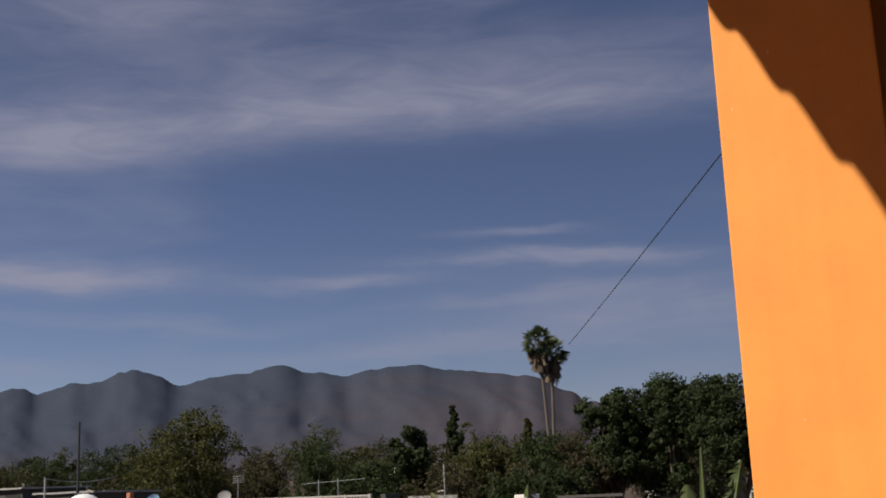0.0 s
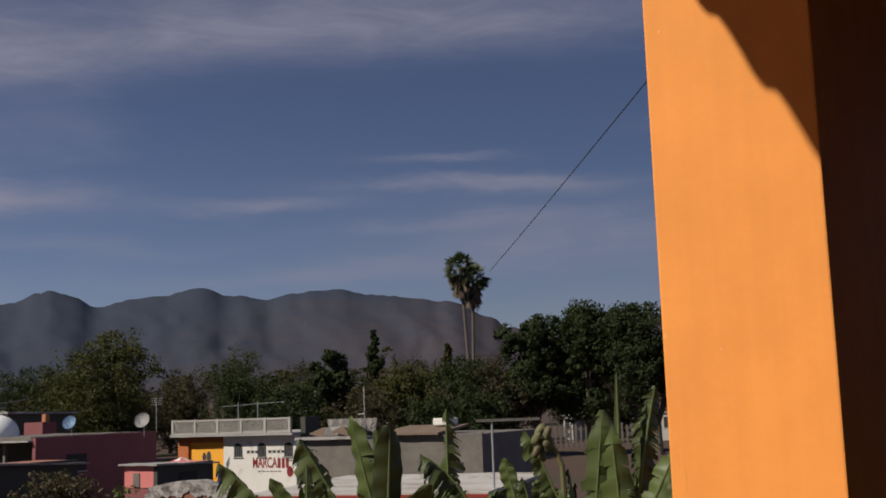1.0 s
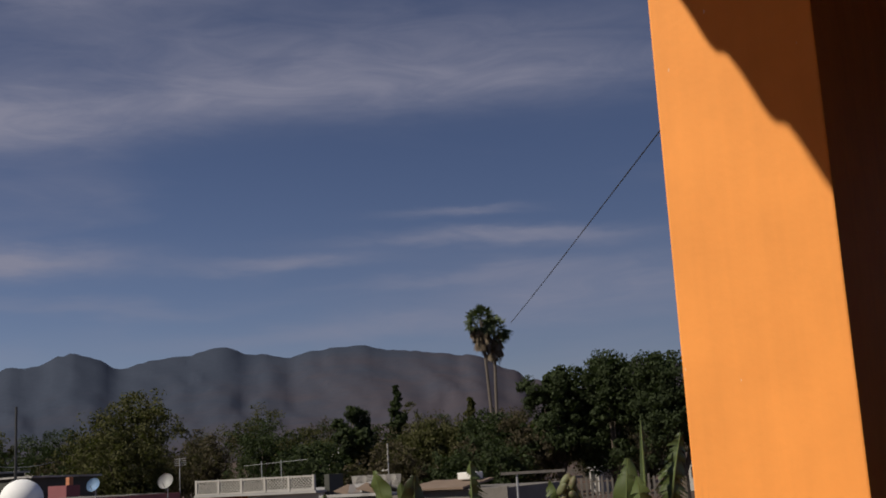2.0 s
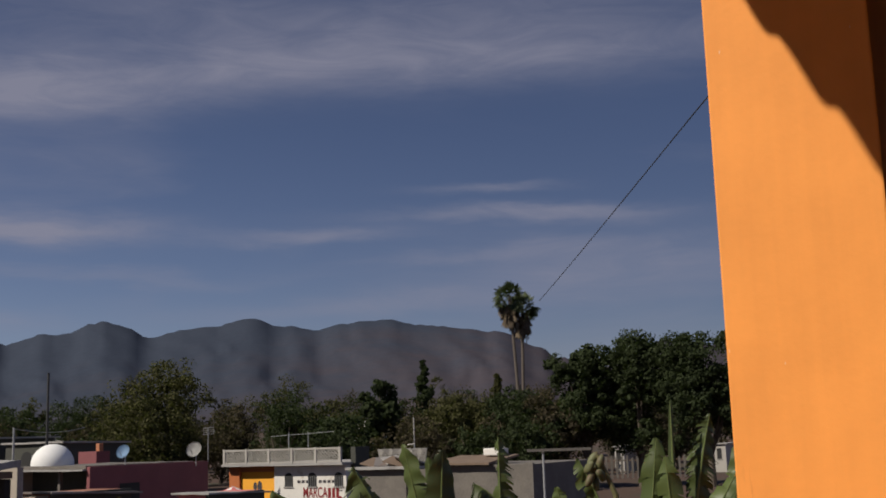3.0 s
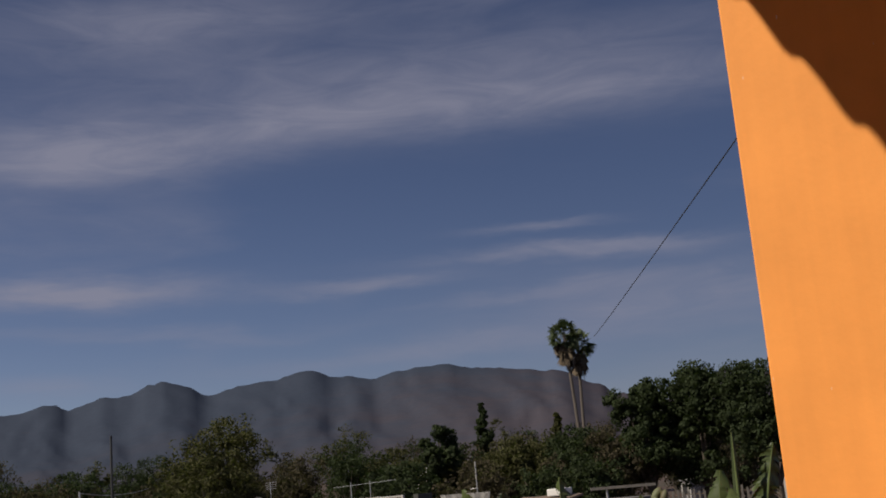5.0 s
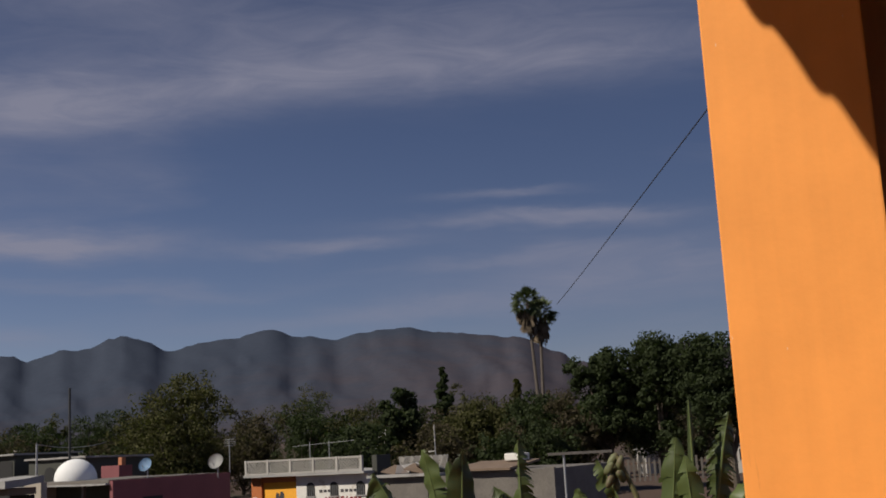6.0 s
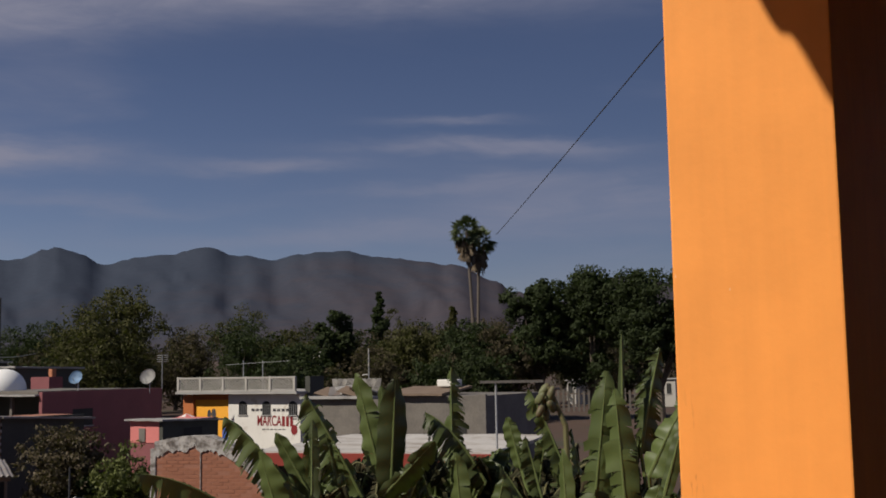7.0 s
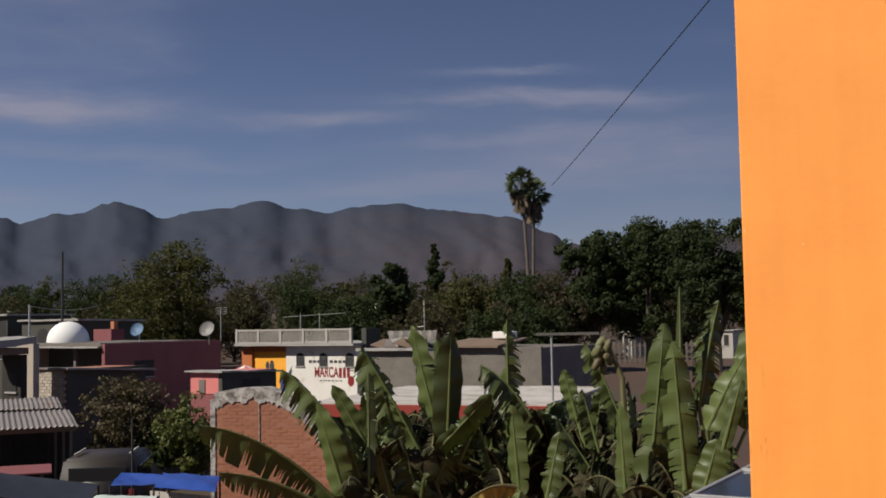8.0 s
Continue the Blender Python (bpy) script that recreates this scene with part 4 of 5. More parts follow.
def banana_leaf(parent, base, tip, half, turn, fold, torn, arch, rng, kind="green", root=None):
    """A blade from base to tip. half: half its width; turn: the way its face looks, degrees from the south; fold: how far the halves hang back;
    torn: the share of the edge that is split into strips; arch lifts its middle; root: where its stalk leaves the stem."""
    p0, p2 = Vector(base), Vector(tip)
    p1 = (p0 + p2) / 2 + Vector((0, 0, arch * 2))
    n = 60
    half *= 0.95 + 0.25 * torn

    def rib(s):
        return p0 * (1 - s) ** 2 + p1 * 2 * s * (1 - s) + p2 * s * s

    twist, fold = rng.uniform(-55, 55), max(fold, 0.28)
    vs, fs = [], []
    for sign in (-1, 1):
        cuts = {k for k in range(3, n) if rng.random() < torn * 0.5}
        phase = rng.uniform(0, 6)
        droop = length = 0.0
        last = None
        for k in range(n + 1):
            u = k / n
            t = (rib(min(1, u + 0.03)) - rib(max(0, u - 0.03))).normalized()
            face = radians(turn + twist * (u - 0.4))
            across = t.cross(Vector((math.sin(face), -math.cos(face), 0.18))).normalized()
            nrm = across.cross(t).normalized()
            hang = Vector((0, 0, -1.3 * (1 - t.z * t.z))) - nrm * 0.5
            hang = (hang - t * hang.dot(t)).normalized()
            w = half * max(0.03, 1 - abs(2 * u ** 0.85 - 1) ** 3.4) ** 0.55
            ends = (0, 1) if k in cuts else (0,)
            for e in ends:
                if e:
                    droop, length = rng.uniform(-0.15, 0.3), rng.uniform(-0.14, 0.1)
                f = fold * 0.85 + droop + 0.12 * math.sin(u * 8 + phase)
                d = across * sign * math.cos(f) + hang * math.sin(f)
                wave = half * 0.08 * math.sin(u * 34 + phase) * (1 + torn)
                reach = w * (1 + length)
                shift = t * half * (0.07 if e else -0.07) if k in cuts else Vector((0, 0, 0))
                m = rib(u)
                inner = m + d * reach * 0.5 + nrm * (0.08 * half + wave * 0.4)
                outer = m + d * reach + shift + nrm * wave - Vector((0, 0, (0.05 + 0.3 * torn) * w))
                i = len(vs)
                vs += [tuple(m), tuple(inner), tuple(outer)]
                if last is not None and not e:
                    fs += [(last, i, i + 1, last + 1), (last + 1, i + 1, i + 2, last + 2)]
                last = i
    look_of = {"green": (M_BANANA, ""), "old": (M_BANANA_OLD_SHADE, "withered leaf darkened to stand for the grove's shade"), "dry": (M_BANANA_DRY, "dry yellow leaf")}[kind]
    blade = raw("leaf", vs, fs, look_of[0], parent, look_of[1])
    for poly in blade.data.polygons:
        poly.use_smooth = True
    bm = bmesh.new()
    if root is not None:
        tube(bm, root, p0, 0.024, 0.018, 6)
    for k in range(9):
        a, b = k / 9, (k + 1) / 9
        tube(bm, rib(a), rib(b), 0.017 * (1 - a) + 0.003, 0.017 * (1 - b) + 0.003, 6)
    part("midrib", bm, M_STEM if kind != "green" else M_MIDRIB, blade)
    return blade


def banana(x, y, crown, specs, seed, hanging=15, low=0.8):
    """A banana plant: sheathed stem up to the crown, the given green leaves, and old ones that hang round the stem,
    dark to fill in the grove's shade.
    """
    rng = random.Random(seed)
    t = thing("banana_plant", "banana plant with torn sunlit leaves over shade-dark withered ones", "banana plant", pose(x, y, 0), "banana grove")
    bm = bmesh.new()
    last, r = Vector((0, 0, 0)), 0.13
    for k in range(1, 7):
        p = Vector((0.05 * math.sin(k + seed), 0.05 * math.cos(k * 1.3), crown * k / 6)) if k < 6 else Vector((0, 0, crown))
        tube(bm, last, p, r, r * 0.88, 10)
        last, r = p, r * 0.88
    part("stem", bm, M_STEM, t)
    for base, tip, half, turn, fold, torn, arch in specs:
        banana_leaf(t, base, tip, half, turn, fold, torn, arch, rng, "green", (0, 0, min(crown, base[2]) - 0.05))
    # Hanging leaves, mostly near black, put shade between the plants.
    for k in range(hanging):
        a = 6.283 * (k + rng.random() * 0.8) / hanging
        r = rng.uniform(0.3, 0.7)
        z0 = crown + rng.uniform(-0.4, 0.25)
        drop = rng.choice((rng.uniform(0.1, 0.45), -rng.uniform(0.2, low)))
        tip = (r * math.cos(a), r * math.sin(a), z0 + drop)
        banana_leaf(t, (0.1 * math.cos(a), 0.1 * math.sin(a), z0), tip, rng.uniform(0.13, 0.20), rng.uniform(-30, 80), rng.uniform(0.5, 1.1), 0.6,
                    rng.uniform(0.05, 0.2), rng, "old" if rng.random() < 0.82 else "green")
    return t


banana(-1.15, 11.98, 2.84, (
    ((0.09, 0.01, 3.12), (-0.74, 0.01, 4.11), 0.20, 20, 0.90, 0.75, 0.10),
    ((-0.05, -0.31, 2.79), (-0.33, -0.34, 3.77), 0.16, -25, 0.12, 0.05, 0.00),
    ((0.13, 0.31, 3.26), (-0.24, 0.28, 3.92), 0.13, -30, 0.10, 0.00, 0.00),
    ((0.18, -0.19, 2.91), (0.18, -0.08, 4.07), 0.08, -40, 0.60, 0.40, 0.00),
    ((-0.15, -0.52, 2.85), (-1.44, -0.94, 3.63), 0.15, -15, 1.00, 0.95, 0.16),
    ((-0.24, -0.73, 2.81), (-1.18, -1.09, 3.19), 0.11, -10, 1.00, 0.85, 0.07),
    ((0.10, -0.09, 2.90), (-0.07, -0.11, 3.49), 0.11, 40, 0.40, 0.40, 0.00)), 40)
banana(-0.39, 12.33, 2.83, (
    ((-0.07, -0.00, 3.19), (-0.68, -0.04, 4.32), 0.22, 38, 0.70, 0.70, 0.03),
    ((0.13, 0.20, 3.35), (-0.15, 0.19, 4.54), 0.18, -42, 0.45, 0.30, 0.00),
    ((0.22, -0.09, 3.19), (0.29, -0.09, 4.47), 0.18, 22, 0.35, 0.04, 0.00),
    ((0.21, 0.50, 3.50), (0.12, 0.50, 4.39), 0.10, -25, 0.30, 0.10, 0.00),
    ((-0.28, -0.31, 3.23), (-0.44, -0.32, 3.88), 0.12, -45, 0.40, 0.35, 0.03),
    ((-0.07, -0.20, 3.03), (0.70, -0.20, 3.81), 0.18, 55, 0.50, 0.20, 0.00),
    ((-0.04, -0.60, 2.80), (0.03, -0.90, 3.04), 0.16, -20, 0.40, 0.20, 0.06),
    ((-0.37, -0.37, 2.77), (-0.65, -0.39, 3.89), 0.09, 35, 0.50, 0.40, 0.00),
    ((-0.11, -0.30, 2.81), (-0.27, -0.41, 3.52), 0.15, 45, 0.50, 0.50, 0.02)), 41)
banana(0.53, 12.63, 2.83, (
    ((-0.01, 0.10, 3.19), (-0.01, 0.10, 4.59), 0.15, -30, 1.00, 0.90, 0.02),
    ((0.34, -0.12, 3.33), (-0.31, -0.09, 4.10), 0.21, 73, 1.00, 0.80, 0.12),
    ((0.07, -0.40, 2.68), (0.00, -0.40, 3.68), 0.13, -38, 0.20, 0.12, 0.03),
    ((-0.57, -0.29, 3.06), (-0.28, -0.29, 3.57), 0.14, 58, 0.50, 0.60, 0.02),
    ((0.19, -0.01, 3.14), (0.36, -0.02, 3.57), 0.13, 68, 0.80, 0.70, 0.05),
    ((-0.17, -0.29, 2.81), (-0.34, -0.29, 3.42), 0.15, 78, 0.60, 0.50, 0.00)), 42, 26)
banana(1.43, 12.35, 2.85, (
    ((0.33, -0.04, 3.34), (-0.08, 0.01, 4.34), 0.12, 58, 0.80, 0.60, 0.06),
    ((-0.16, 0.22, 3.47), (-0.30, 0.23, 4.03), 0.11, -35, 0.30, 0.25, 0.00),
    ((0.46, 0.04, 3.39), (0.38, 0.05, 3.90), 0.10, 63, 0.30, 0.10, 0.00),
    ((-0.56, -0.35, 2.72), (-0.41, -0.36, 3.41), 0.12, -35, 0.30, 0.35, 0.00),
    ((0.01, -0.20, 3.18), (-0.15, -0.18, 3.84), 0.11, 48, 0.70, 0.60, 0.02),
    ((0.11, -0.32, 2.71), (-0.43, -0.26, 3.55), 0.12, 78, 0.70, 0.40, 0.00),
    ((-0.06, 0.01, 2.85), (0.10, -0.01, 3.88), 0.10, 48, 0.90, 0.80, 0.04)), 43, 28)
banana(1.82, 11.39, 2.82, (
    ((-0.01, 0.00, 2.71), (0.21, -0.04, 4.53), 0.19, -22, 0.45, 0.65, -0.04),
    ((-0.25, -0.27, 2.81), (-0.29, -0.26, 3.78), 0.11, -40, 0.12, 0.03, 0.00),
    ((0.17, 0.28, 3.11), (0.18, 0.27, 4.37), 0.11, 30, 0.80, 0.60, 0.00)), 44)
banana(2.14, 11.13, 2.85, (
    ((0.02, -0.00, 2.80), (-0.07, 0.01, 4.35), 0.16, -20, 0.45, 0.50, 0.00),
    ((0.01, 0.10, 3.82), (0.03, 0.10, 4.89), 0.05, 10, 0.80, 0.05, 0.00),
    ((-0.08, 0.22, 2.93), (-0.10, 0.22, 3.87), 0.09, 35, 0.50, 0.50, 0.00)), 45)
banana(2.47, 11.37, 2.81, (
    ((-0.11, 0.02, 3.70), (0.11, -0.02, 4.75), 0.14, -15, 0.80, 0.75, 0.05),
    ((-0.10, -0.29, 3.50), (0.27, -0.37, 4.22), 0.17, -35, 0.25, 0.08, 0.03),
    ((-0.02, -0.51, 3.31), (0.18, -0.56, 4.01), 0.08, -25, 0.40, 0.05, 0.00),
    ((-0.22, -0.46, 2.86), (-0.05, -0.50, 3.43), 0.16, -30, 0.20, 0.05, 0.00),
    ((0.12, 0.18, 3.79), (-0.03, 0.21, 4.42), 0.14, 30, 0.90, 0.70, 0.04),
    ((-0.21, -0.06, 2.93), (-0.13, 0.03, 3.87), 0.10, 45, 0.60, 0.50, 0.00),
    ((0.42, 0.31, 3.44), (0.51, 0.29, 4.58), 0.14, 10, 0.60, 0.40, 0.00)), 46)

# a drooping flower head with its bracts on a long stalk
M_BRACT = surface("pale_bract", (0.115, 0.12, 0.052), 0.6, 0.35, 14, 3, 0.3, 0.01, (0.12, 0.07, 0.045), (0.5, 0.7))
head = tagged(new("banana_flower"), "pale green banana flower head drooping on a stalk", "flower")
head.matrix_world = pose(1.70, 12.26, 0)
part("stalk", tube(tube(bmesh.new(), (0.06, 0.02, 2.75), (0.03, 0, 3.95), 0.035, 0.03), (0.03, 0, 3.94), (-0.14, 0, 4.36), 0.03, 0.022), M_STEM, head)
for k in range(7):
    bm = bmesh.new()
    bmesh.ops.create_uvsphere(bm, u_segments=10, v_segments=8, radius=0.5, matrix=pose(-0.18 + 0.07 * math.sin(k * 2.1), 0.05 * math.cos(k * 2.1), 4.33 - 0.045 * k, 25 * math.sin(k), 40 * math.cos(k * 1.7), 50 * k) @ Matrix.Diagonal((0.10, 0.085, 0.17, 1)))
    for v in bm.verts:
        v.co += Vector((1, 1, 1)) * 0.015 * noise.noise(v.co * 14)
    part("bract", bm, M_BRACT, head, smooth=True)

dry_plant = banana(0.42, 10.2, 2.95, (((0.05, 0.1, 2.9), (0.1, 0.2, 3.05), 0.1, -10, 0.6, 0.3, 0.02),), 99, 4)
banana_leaf(dry_plant, (0.05, -0.1, 3.12), (-0.42, -0.3, 3.02), 0.15, -20, 1.2, 0.9, 0.07, random.Random(4), "dry")

# lower plants which close the grove; their near-black leaves paint in its shade
rng = random.Random(77)
for k in range(15):
    a = -4.6 + 16.2 * k / 14 + rng.uniform(-0.4, 0.4)
    d = rng.uniform(12.8, 15.5)
    top = rng.uniform(2.9, 3.15) - 0.05 * (d - 13)
    banana(d * math.sin(radians(a)), d * math.cos(radians(a)), top, (
        ((0, 0, top), (0.25 * rng.uniform(-1, 1), 0.1, top + rng.uniform(0.3, 0.6)), 0.13, rng.uniform(20, 60), 0.8, 0.6, 0.05),
        ((0, 0, top - 0.1), (0.4 * rng.uniform(-1, 1), 0.2, top + rng.uniform(0.2, 0.45)), 0.13, rng.uniform(-40, 60), 0.9, 0.7, 0.08)), 60 + k, 12, 0.6)

# ---- solar panels ----
M_CELL = surface("solar_cell", (0.018, 0.019, 0.026), 0.18, 0.2, 8, 1, 0.0, 0.001, spec=0.6)
annex = house_at("annex_roof", "low flat-roofed building under the solar panels", 1.9, 5.6)
wall_box(annex, (-0.4, 0, 0), (1.4, 5.5, 3.18), M_ORANGE)
for ix in range(1):
    for iy in range(4):
        p = thing("solar_panel", "dark solar panel in an aluminium frame on a roof", "solar panel",
                  pose(1.29, 6.71, 3.53, 0, 0, GRID) @ pose(ix * 1.68 + 0.02, (iy - 1) * 1.0, 0.03 * iy, 1.5, 0, 0), "solar array")
        bm = bmesh.new()
        for lo, hi in (((0, 0, -0.03), (1.65, 0.03, 0.01)), ((0, 0.95, -0.03), (1.65, 0.98, 0.01)), ((0, 0.031, -0.03), (0.03, 0.949, 0.01)), ((1.62, 0.031, -0.03), (1.65, 0.949, 0.01))):
            cube(bm, lo, hi, 0.004)
        part("frame", bm, M_POST, p)
        for cx in range(4):
            for cy in range(3):
                block("cell", (0.035 + cx * 0.397, 0.036 + cy * 0.305, -0.02), (0.425 + cx * 0.397, 0.335 + cy * 0.305, 0.0), M_CELL, p)
        part("rack", tube(bmesh.new(), (0.3, 0.1, -0.35), (0.3, 0.1, -0.03), 0.02), M_POST, p)
        part("rack", tube(bmesh.new(), (1.3, 0.9, -0.35), (1.3, 0.9, -0.03), 0.02), M_POST, p)

# ---- the yard between the houses ----
M_SHRUB = surface("shrub_leaf", (0.085, 0.066, 0.040), 0.6, 0.35, 6, 1, 0.0, 0.01, spec=0.2, per_island=0.9, translucent=0.25)
M_SHRUBGREEN = surface("green_shrub_leaf", (0.105, 0.115, 0.036), 0.6, 0.35, 6, 1, 0.0, 0.01, spec=0.2, per_island=0.9, translucent=0.25)
tree("shrub", "tall brownish shrub in the yard", -9.6, 33, 3.05, 2.6, 0.5, M_SHRUB, 301, 12000, 0.055, 34, 0.05, 1.2)
tree("shrub", "leafy olive shrub in the yard", -7.75, 32, 2.45, 1.8, 0.3, M_SHRUBGREEN, 302, 9000, 0.055, 28, 0.05, 1.2)
tree("shrub", "small dark shrub beside the fence", -8.7, 32.2, 1.7, 1.6, 0.1, M_LEAF_DARK, 303, 3000, 0.075, 14, 0.04, 0.95)
# Brown car paint darkened: the parking spot's shade is in the colour.
M_CARPAINT = surface("shade_dark_car_paint", (0.034, 0.029, 0.025), 0.45, 0.2, 4, 1, 0.02, 0.002)
M_TYRE = surface("tyre_rubber", (0.02, 0.02, 0.02), 0.9, 0.2)


def suv(x, y, turn):
    """A boxy parked car with a roof rack, seen from behind."""
    c = thing("parked_car", "dusty brown boxy car with roof rack, darkened as if parked in shade", "car", pose(x, y, 0, 0, 0, turn))
    prof = [(-2.2, 0.35), (2.2, 0.35), (2.25, 0.95), (1.1, 1.08), (0.55, 1.66), (-1.95, 1.70), (-2.2, 1.0)]
    bm = bmesh.new()
    left = [bm.verts.new((-0.88 + (0.13 if z > 1.2 else 0), yy, z)) for yy, z in prof]
    right = [bm.verts.new((0.88 - (0.13 if z > 1.2 else 0), yy, z)) for yy, z in prof]
    for i in range(len(prof)):
        j = (i + 1) % len(prof)
        bm.faces.new((left[i], left[j], right[j], right[i]))
    bm.faces.new(left[::-1])
    bm.faces.new(right)
    bmesh.ops.recalc_face_normals(bm, faces=bm.faces[:])
    bmesh.ops.bevel(bm, geom=bm.edges[:], offset=0.06, segments=2, affect="EDGES")
    body = part("body", bm, M_CARPAINT, c, "", True)
    part("rear_window", cube(bmesh.new(), (-0.62, -2.12, 1.10), (0.62, -2.05, 1.52), 0.02), M_GLASS, c)
    for sx in (-1, 1):
        part("side_window", cube(bmesh.new(), (sx * 0.83 - 0.02, -1.7, 1.12), (sx * 0.83 + 0.02, 0.5, 1.5), 0.015), M_GLASS, c)
        part("rack_bar", cube(bmesh.new(), (sx * 0.6 - 0.02, -1.5, 1.73), (sx * 0.6 + 0.02, -0.2, 1.765), 0.01), M_CREAM, c, "pale roof rack rail")
        part("tail_light", cube(bmesh.new(), (sx * 0.74 - 0.06, -2.25, 0.85), (sx * 0.74 + 0.06, -2.17, 1.05), 0.01), M_RED, c)
        for yy in (-1.35, 1.4):
            w = part("wheel", tube(bmesh.new(), (sx * 0.72, yy, 0.34), (sx * 0.92, yy, 0.34), 0.34, sides=20), M_TYRE, c)
            part("rim", tube(bmesh.new(), (sx * 0.90, yy, 0.34), (sx * 0.935, yy, 0.34), 0.2, sides=14), M_POST, w)
    part("bumper", cube(bmesh.new(), (-0.85, -2.32, 0.42), (0.85, -2.2, 0.62), 0.03), M_IRON, c)
    return c


suv(-8.25, 26.9, 8)


def tarp(name, label, corners, material, sag, seed):
    """A sagging sheet between four corners on poles."""
    t = thing(name, label, "tarpaulin", pose(0, 0, 0))
    a, b, c, d = [Vector(p) for p in corners]
    n = 16
    vs, fs = [], []
    for i in range(n + 1):
        for j in range(n + 1):
            u, v = i / n, j / n
            p = a.lerp(b, u).lerp(d.lerp(c, u), v)
            p.z += -sag * 16 * u * (1 - u) * v * (1 - v) * 0.8 + 0.025 * noise.noise(Vector((u * 4, v * 4, seed)))
            vs.append(tuple(p))
    for i in range(n):
        for j in range(n):
            k = i * (n + 1) + j
            fs.append((k, k + n + 1, k + n + 2, k + 1))
    sheet = raw("sheet", vs, fs, material, t)
    sheet.modifiers.new("thickness", "SOLIDIFY").thickness = 0.008
    for p in (a, b, c, d):
        part("pole", tube(bmesh.new(), (p.x, p.y, 0), p, 0.02), M_IRON, t)
    return t


# Slate-blue tarp lowered to near black; the yard's shade is in its colour.
M_TARPGREY = surface("shade_dark_tarp", (0.012, 0.015, 0.023), 0.6, 0.25, 6, 1, 0.2, 0.02)
M_TARPWHITE = surface("pale_green_sheet", (0.45, 0.52, 0.48), 0.6, 0.15, 6, 1, 0.2, 0.02)
tarp("blue_tarp", "bright blue tarpaulin stretched over a stall", ((-5.75, 21.2, 1.60), (-4.45, 20.5, 1.60), (-4.6, 21.6, 1.72), (-5.85, 22.3, 1.72)), M_TARP, -0.1, 1)
tarp("blue_tarp", "end of a blue tarpaulin in shade", ((-7.0, 22.6, 1.45), (-5.8, 21.9, 1.55), (-5.9, 22.9, 1.60), (-7.1, 23.7, 1.55)), M_TARP, 0.1, 2)
tarp("grey_tarp", "grey-blue tarpaulin over the yard, darkened for shade", ((-9.6, 22.0, 1.45), (-6.6, 20.0, 1.42), (-7.1, 22.2, 1.52), (-10.0, 24.2, 1.55)), M_TARPGREY, 0.12, 3)
tarp("pale_awning", "pale green plastic awning", ((-5.95, 17.6, 1.70), (-4.95, 17.2, 1.68), (-4.95, 18.5, 1.84), (-6.05, 18.8, 1.82)), M_TARPWHITE, -0.05, 4)
yard_wall = thing("yard_wall", "low pale rubble wall behind the stall", "wall", pose(-9.4, 33.9, 0, 0, 0, -20))
part("wall", cube(bmesh.new(), (0, 0, 0), (4.2, 0.25, 1.05), 0.03), M_LIMEWASH, yard_wall)
stall = thing("stall_wall", "pale boards under the blue tarpaulin", "stall", pose(-5.2, 21.3, 0, 0, 0, GRID))
for k in range(6):
    part("board", cube(bmesh.new(), (-0.9 + k * 0.26, 0, 0), (-0.66 + k * 0.26, 0.03, 1.45), 0.004), M_CREAM, stall)
for x, y, h in ((-7.05, 24.3, 2.62), (-8.65, 24.0, 1.35)):
    pole = thing("yard_pole", "thin dark pole in the yard", "pole", pose(x, y, 0))
    part("shaft", tube(bmesh.new(), (0, 0, 0), (0, 0, h), 0.022), M_IRON, pole)
scrap = thing("scrap_sheet", "rusty brown sheet metal lying on trestles", "sheet metal", pose(-9.9, 25.2, 0, 0, 0, 20))
part("sheet", cube(bmesh.new(), (-1.5, -0.8, 1.42), (0.75, 0.8, 1.46), 0.01), M_MAROON, scrap)
for sx in (-1.2, 0.5):
    part("trestle", cube(bmesh.new(), (sx, -0.6, 0), (sx + 0.08, 0.6, 1.418), 0.005), M_WOOD, scrap)

# market umbrella by the yellow porch
umb = thing("parasol", "faded red and white market parasol", "parasol", pose(-9.6, 50.5, 0))
part("pole", tube(bmesh.new(), (0, 0, 0), (0, 0, 2.75), 0.025), M_POST, umb)
for k in range(8):
    a0, a1 = math.pi * k / 4, math.pi * (k + 1) / 4
    vs = [(0, 0, 2.75), (1.0 * math.cos(a0), 1.0 * math.sin(a0), 2.35), (1.0 * math.cos(a1), 1.0 * math.sin(a1), 2.35)]
    vs += [(x, y, z - 0.02) for x, y, z in vs]
    raw("canopy_panel", vs, [(0, 1, 2), (5, 4, 3), (1, 4, 5, 2)], M_WHITE if k % 2 else M_PINK, umb)
drum = thing("blue_drum", "blue plastic drum beside the yellow porch", "drum", pose(-9.3, 56.5, 0))
bm = bmesh.new()
tube(bm, (0, 0, 0), (0, 0, 0.95), 0.3, 0.3, 16)
tube(bm, (0, 0, 0.3), (0, 0, 0.36), 0.32, 0.32, 16)
tube(bm, (0, 0, 0.6), (0, 0, 0.66), 0.32, 0.32, 16)
part("barrel", bm, M_BLUEPAINT, drum)
part("lid", tube(bmesh.new(), (0, 0, 0.951), (0, 0, 0.99), 0.31, sides=16), M_IRON, drum)

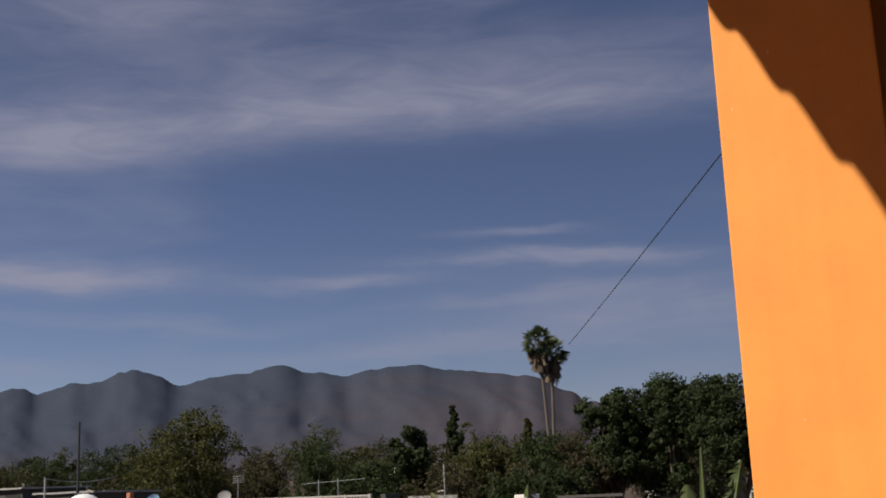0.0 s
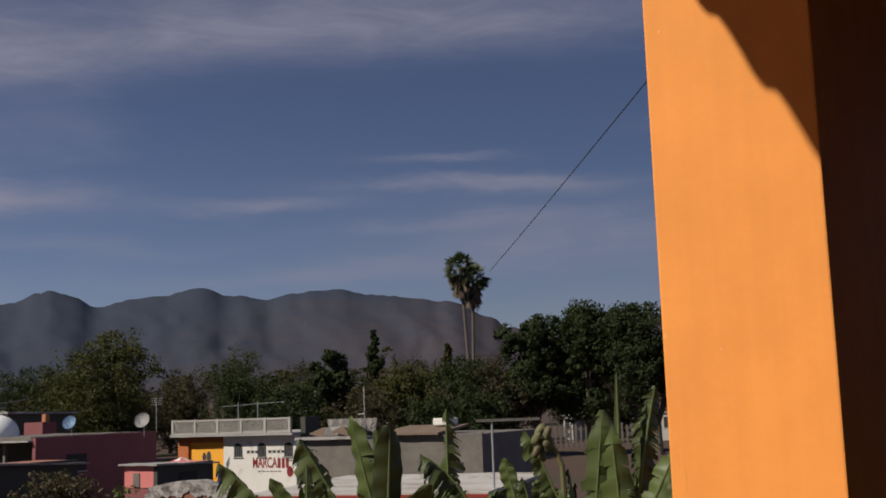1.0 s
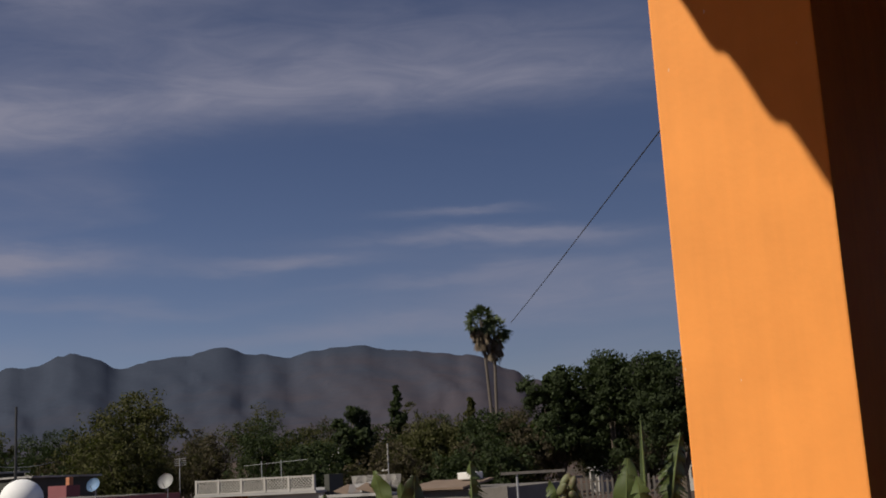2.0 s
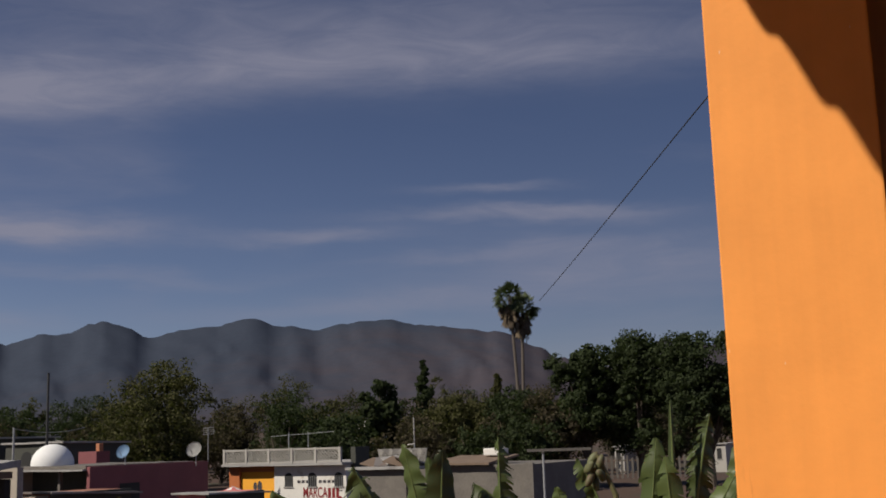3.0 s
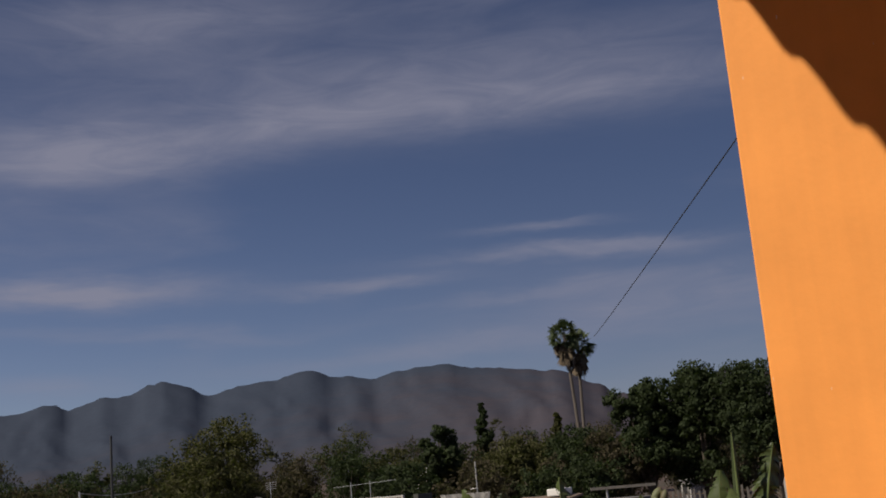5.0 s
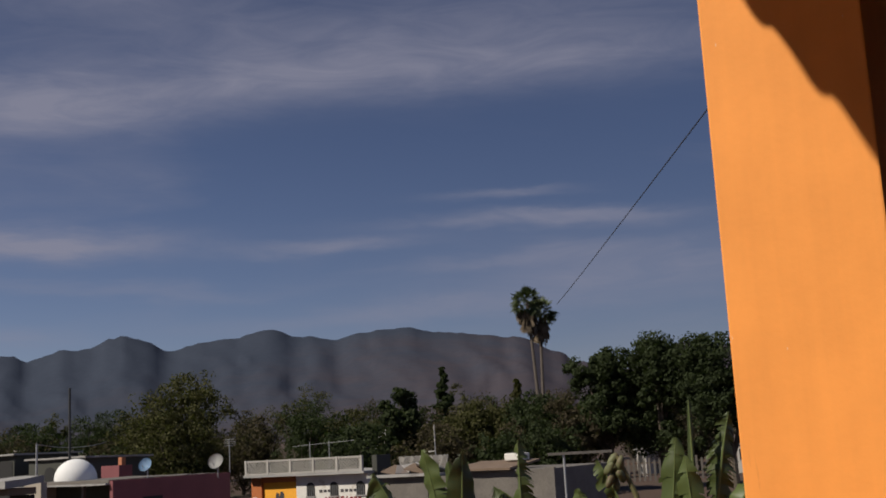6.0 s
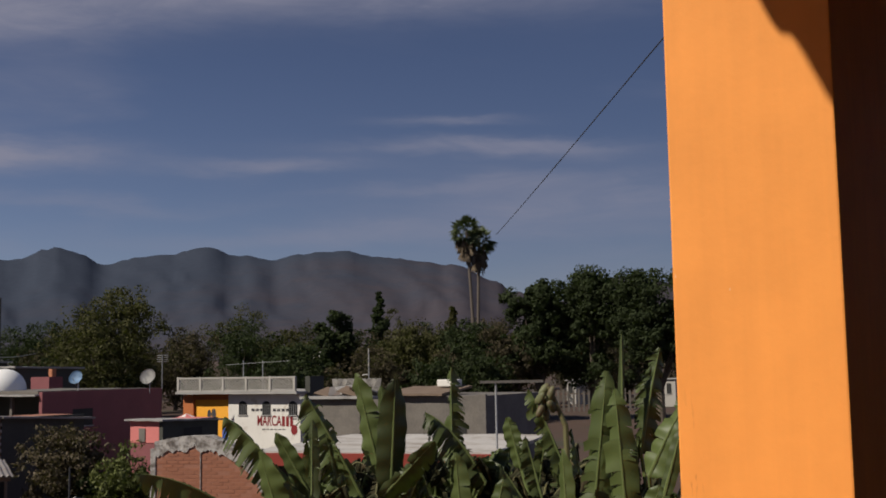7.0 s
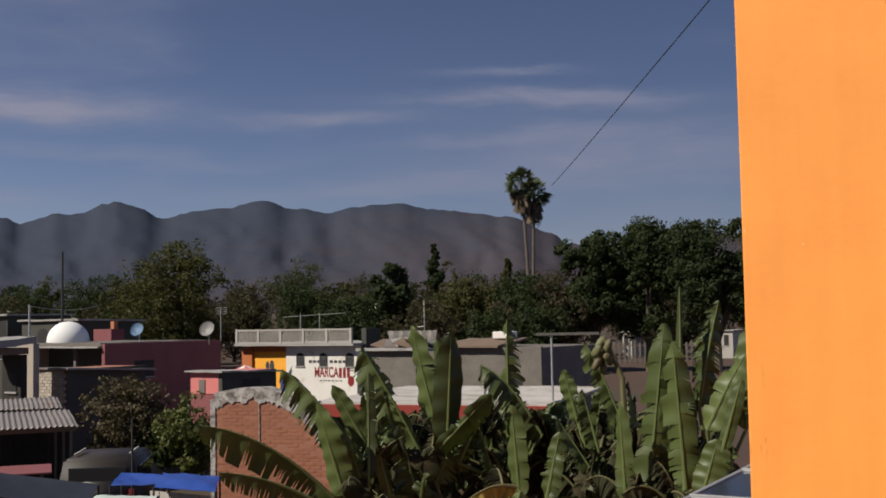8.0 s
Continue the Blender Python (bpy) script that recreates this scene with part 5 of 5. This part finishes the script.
# small far houses among the trees
rng = random.Random(11)
for a, d in ((-21.4, 140), (-20.2, 155), (-18.7, 150), (-4.6, 150), (-3.4, 160), (-2.2, 170)):
    h = rng.uniform(5.5, 7.5)
    f = house_at("far_house", "small pale house among distant trees", d * math.sin(radians(a)), d * math.cos(radians(a)), GRID)
    wall_box(f, (-2, 0, 0), (2, 4, h), rng.choice((M_WHITE, M_CREAM)))
    roof_slab(f, (-2.2, -0.2, h + 0.002), (2.2, 4.2, h + 0.14))
    opening(f, 0.3, h - 1.8, 0.9, 1.0)
for a, d, w in ((8.35, 125, 0.55), (13.2, 122, 0.6)):
    f = house_at("far_house", "bright white house seen through the trees", d * math.sin(radians(a)), d * math.cos(radians(a)), GRID)
    wall_box(f, (-w, 0, 0), (w, 4, 2.9), M_CREAM)
    roof_slab(f, (-w - 0.2, -0.2, 2.902), (w + 0.2, 4.2, 3.0))
    opening(f, -0.1, 1.4, 0.5, 1.1)

# poles and a wire among the far roofs
street = thing("street_pole", "thin pale street pole with a curved lamp arm", "street lamp", pose(-2.35, 75.00, 0))
part("shaft", tube(bmesh.new(), (0, 0, 0), (0, 0, 5.9), 0.04, 0.03), M_POST, street)
part("arm", tube(bmesh.new(), (0, 0, 4.2), (-0.45, 0, 4.15), 0.03), M_WHITE, street)
for k in range(3):
    part("insulator", tube(bmesh.new(), (0, -0.05, 4.75 + 0.4 * k), (0, -0.05, 5.0 + 0.4 * k), 0.045), M_CREAM, street, "white insulator")
second_pole = thing("utility_pole", "grey utility pole beside the far roofs", "pole", pose(-23.67, 62.00, 0))
part("shaft", tube(bmesh.new(), (0, 0, 0), (0, 0, 5.82), 0.07, 0.06), M_POST, second_pole)
line = thing("overhead_line", "thin pale wire between the mast and the trees", "cable", pose(0, 0, 0))
bm = bmesh.new()
p, q = Vector((-22.81, 60.00, 5.71)), Vector((-25.59, 80.00, 6.04))
last = p
for k in range(1, 13):
    t = k / 12
    e = p.lerp(q, t) - Vector((0, 0, 0.25 * 4 * t * (1 - t)))
    tube(bm, last, e, 0.018, sides=5)
    last = e
part("wire", bm, M_POST, line)
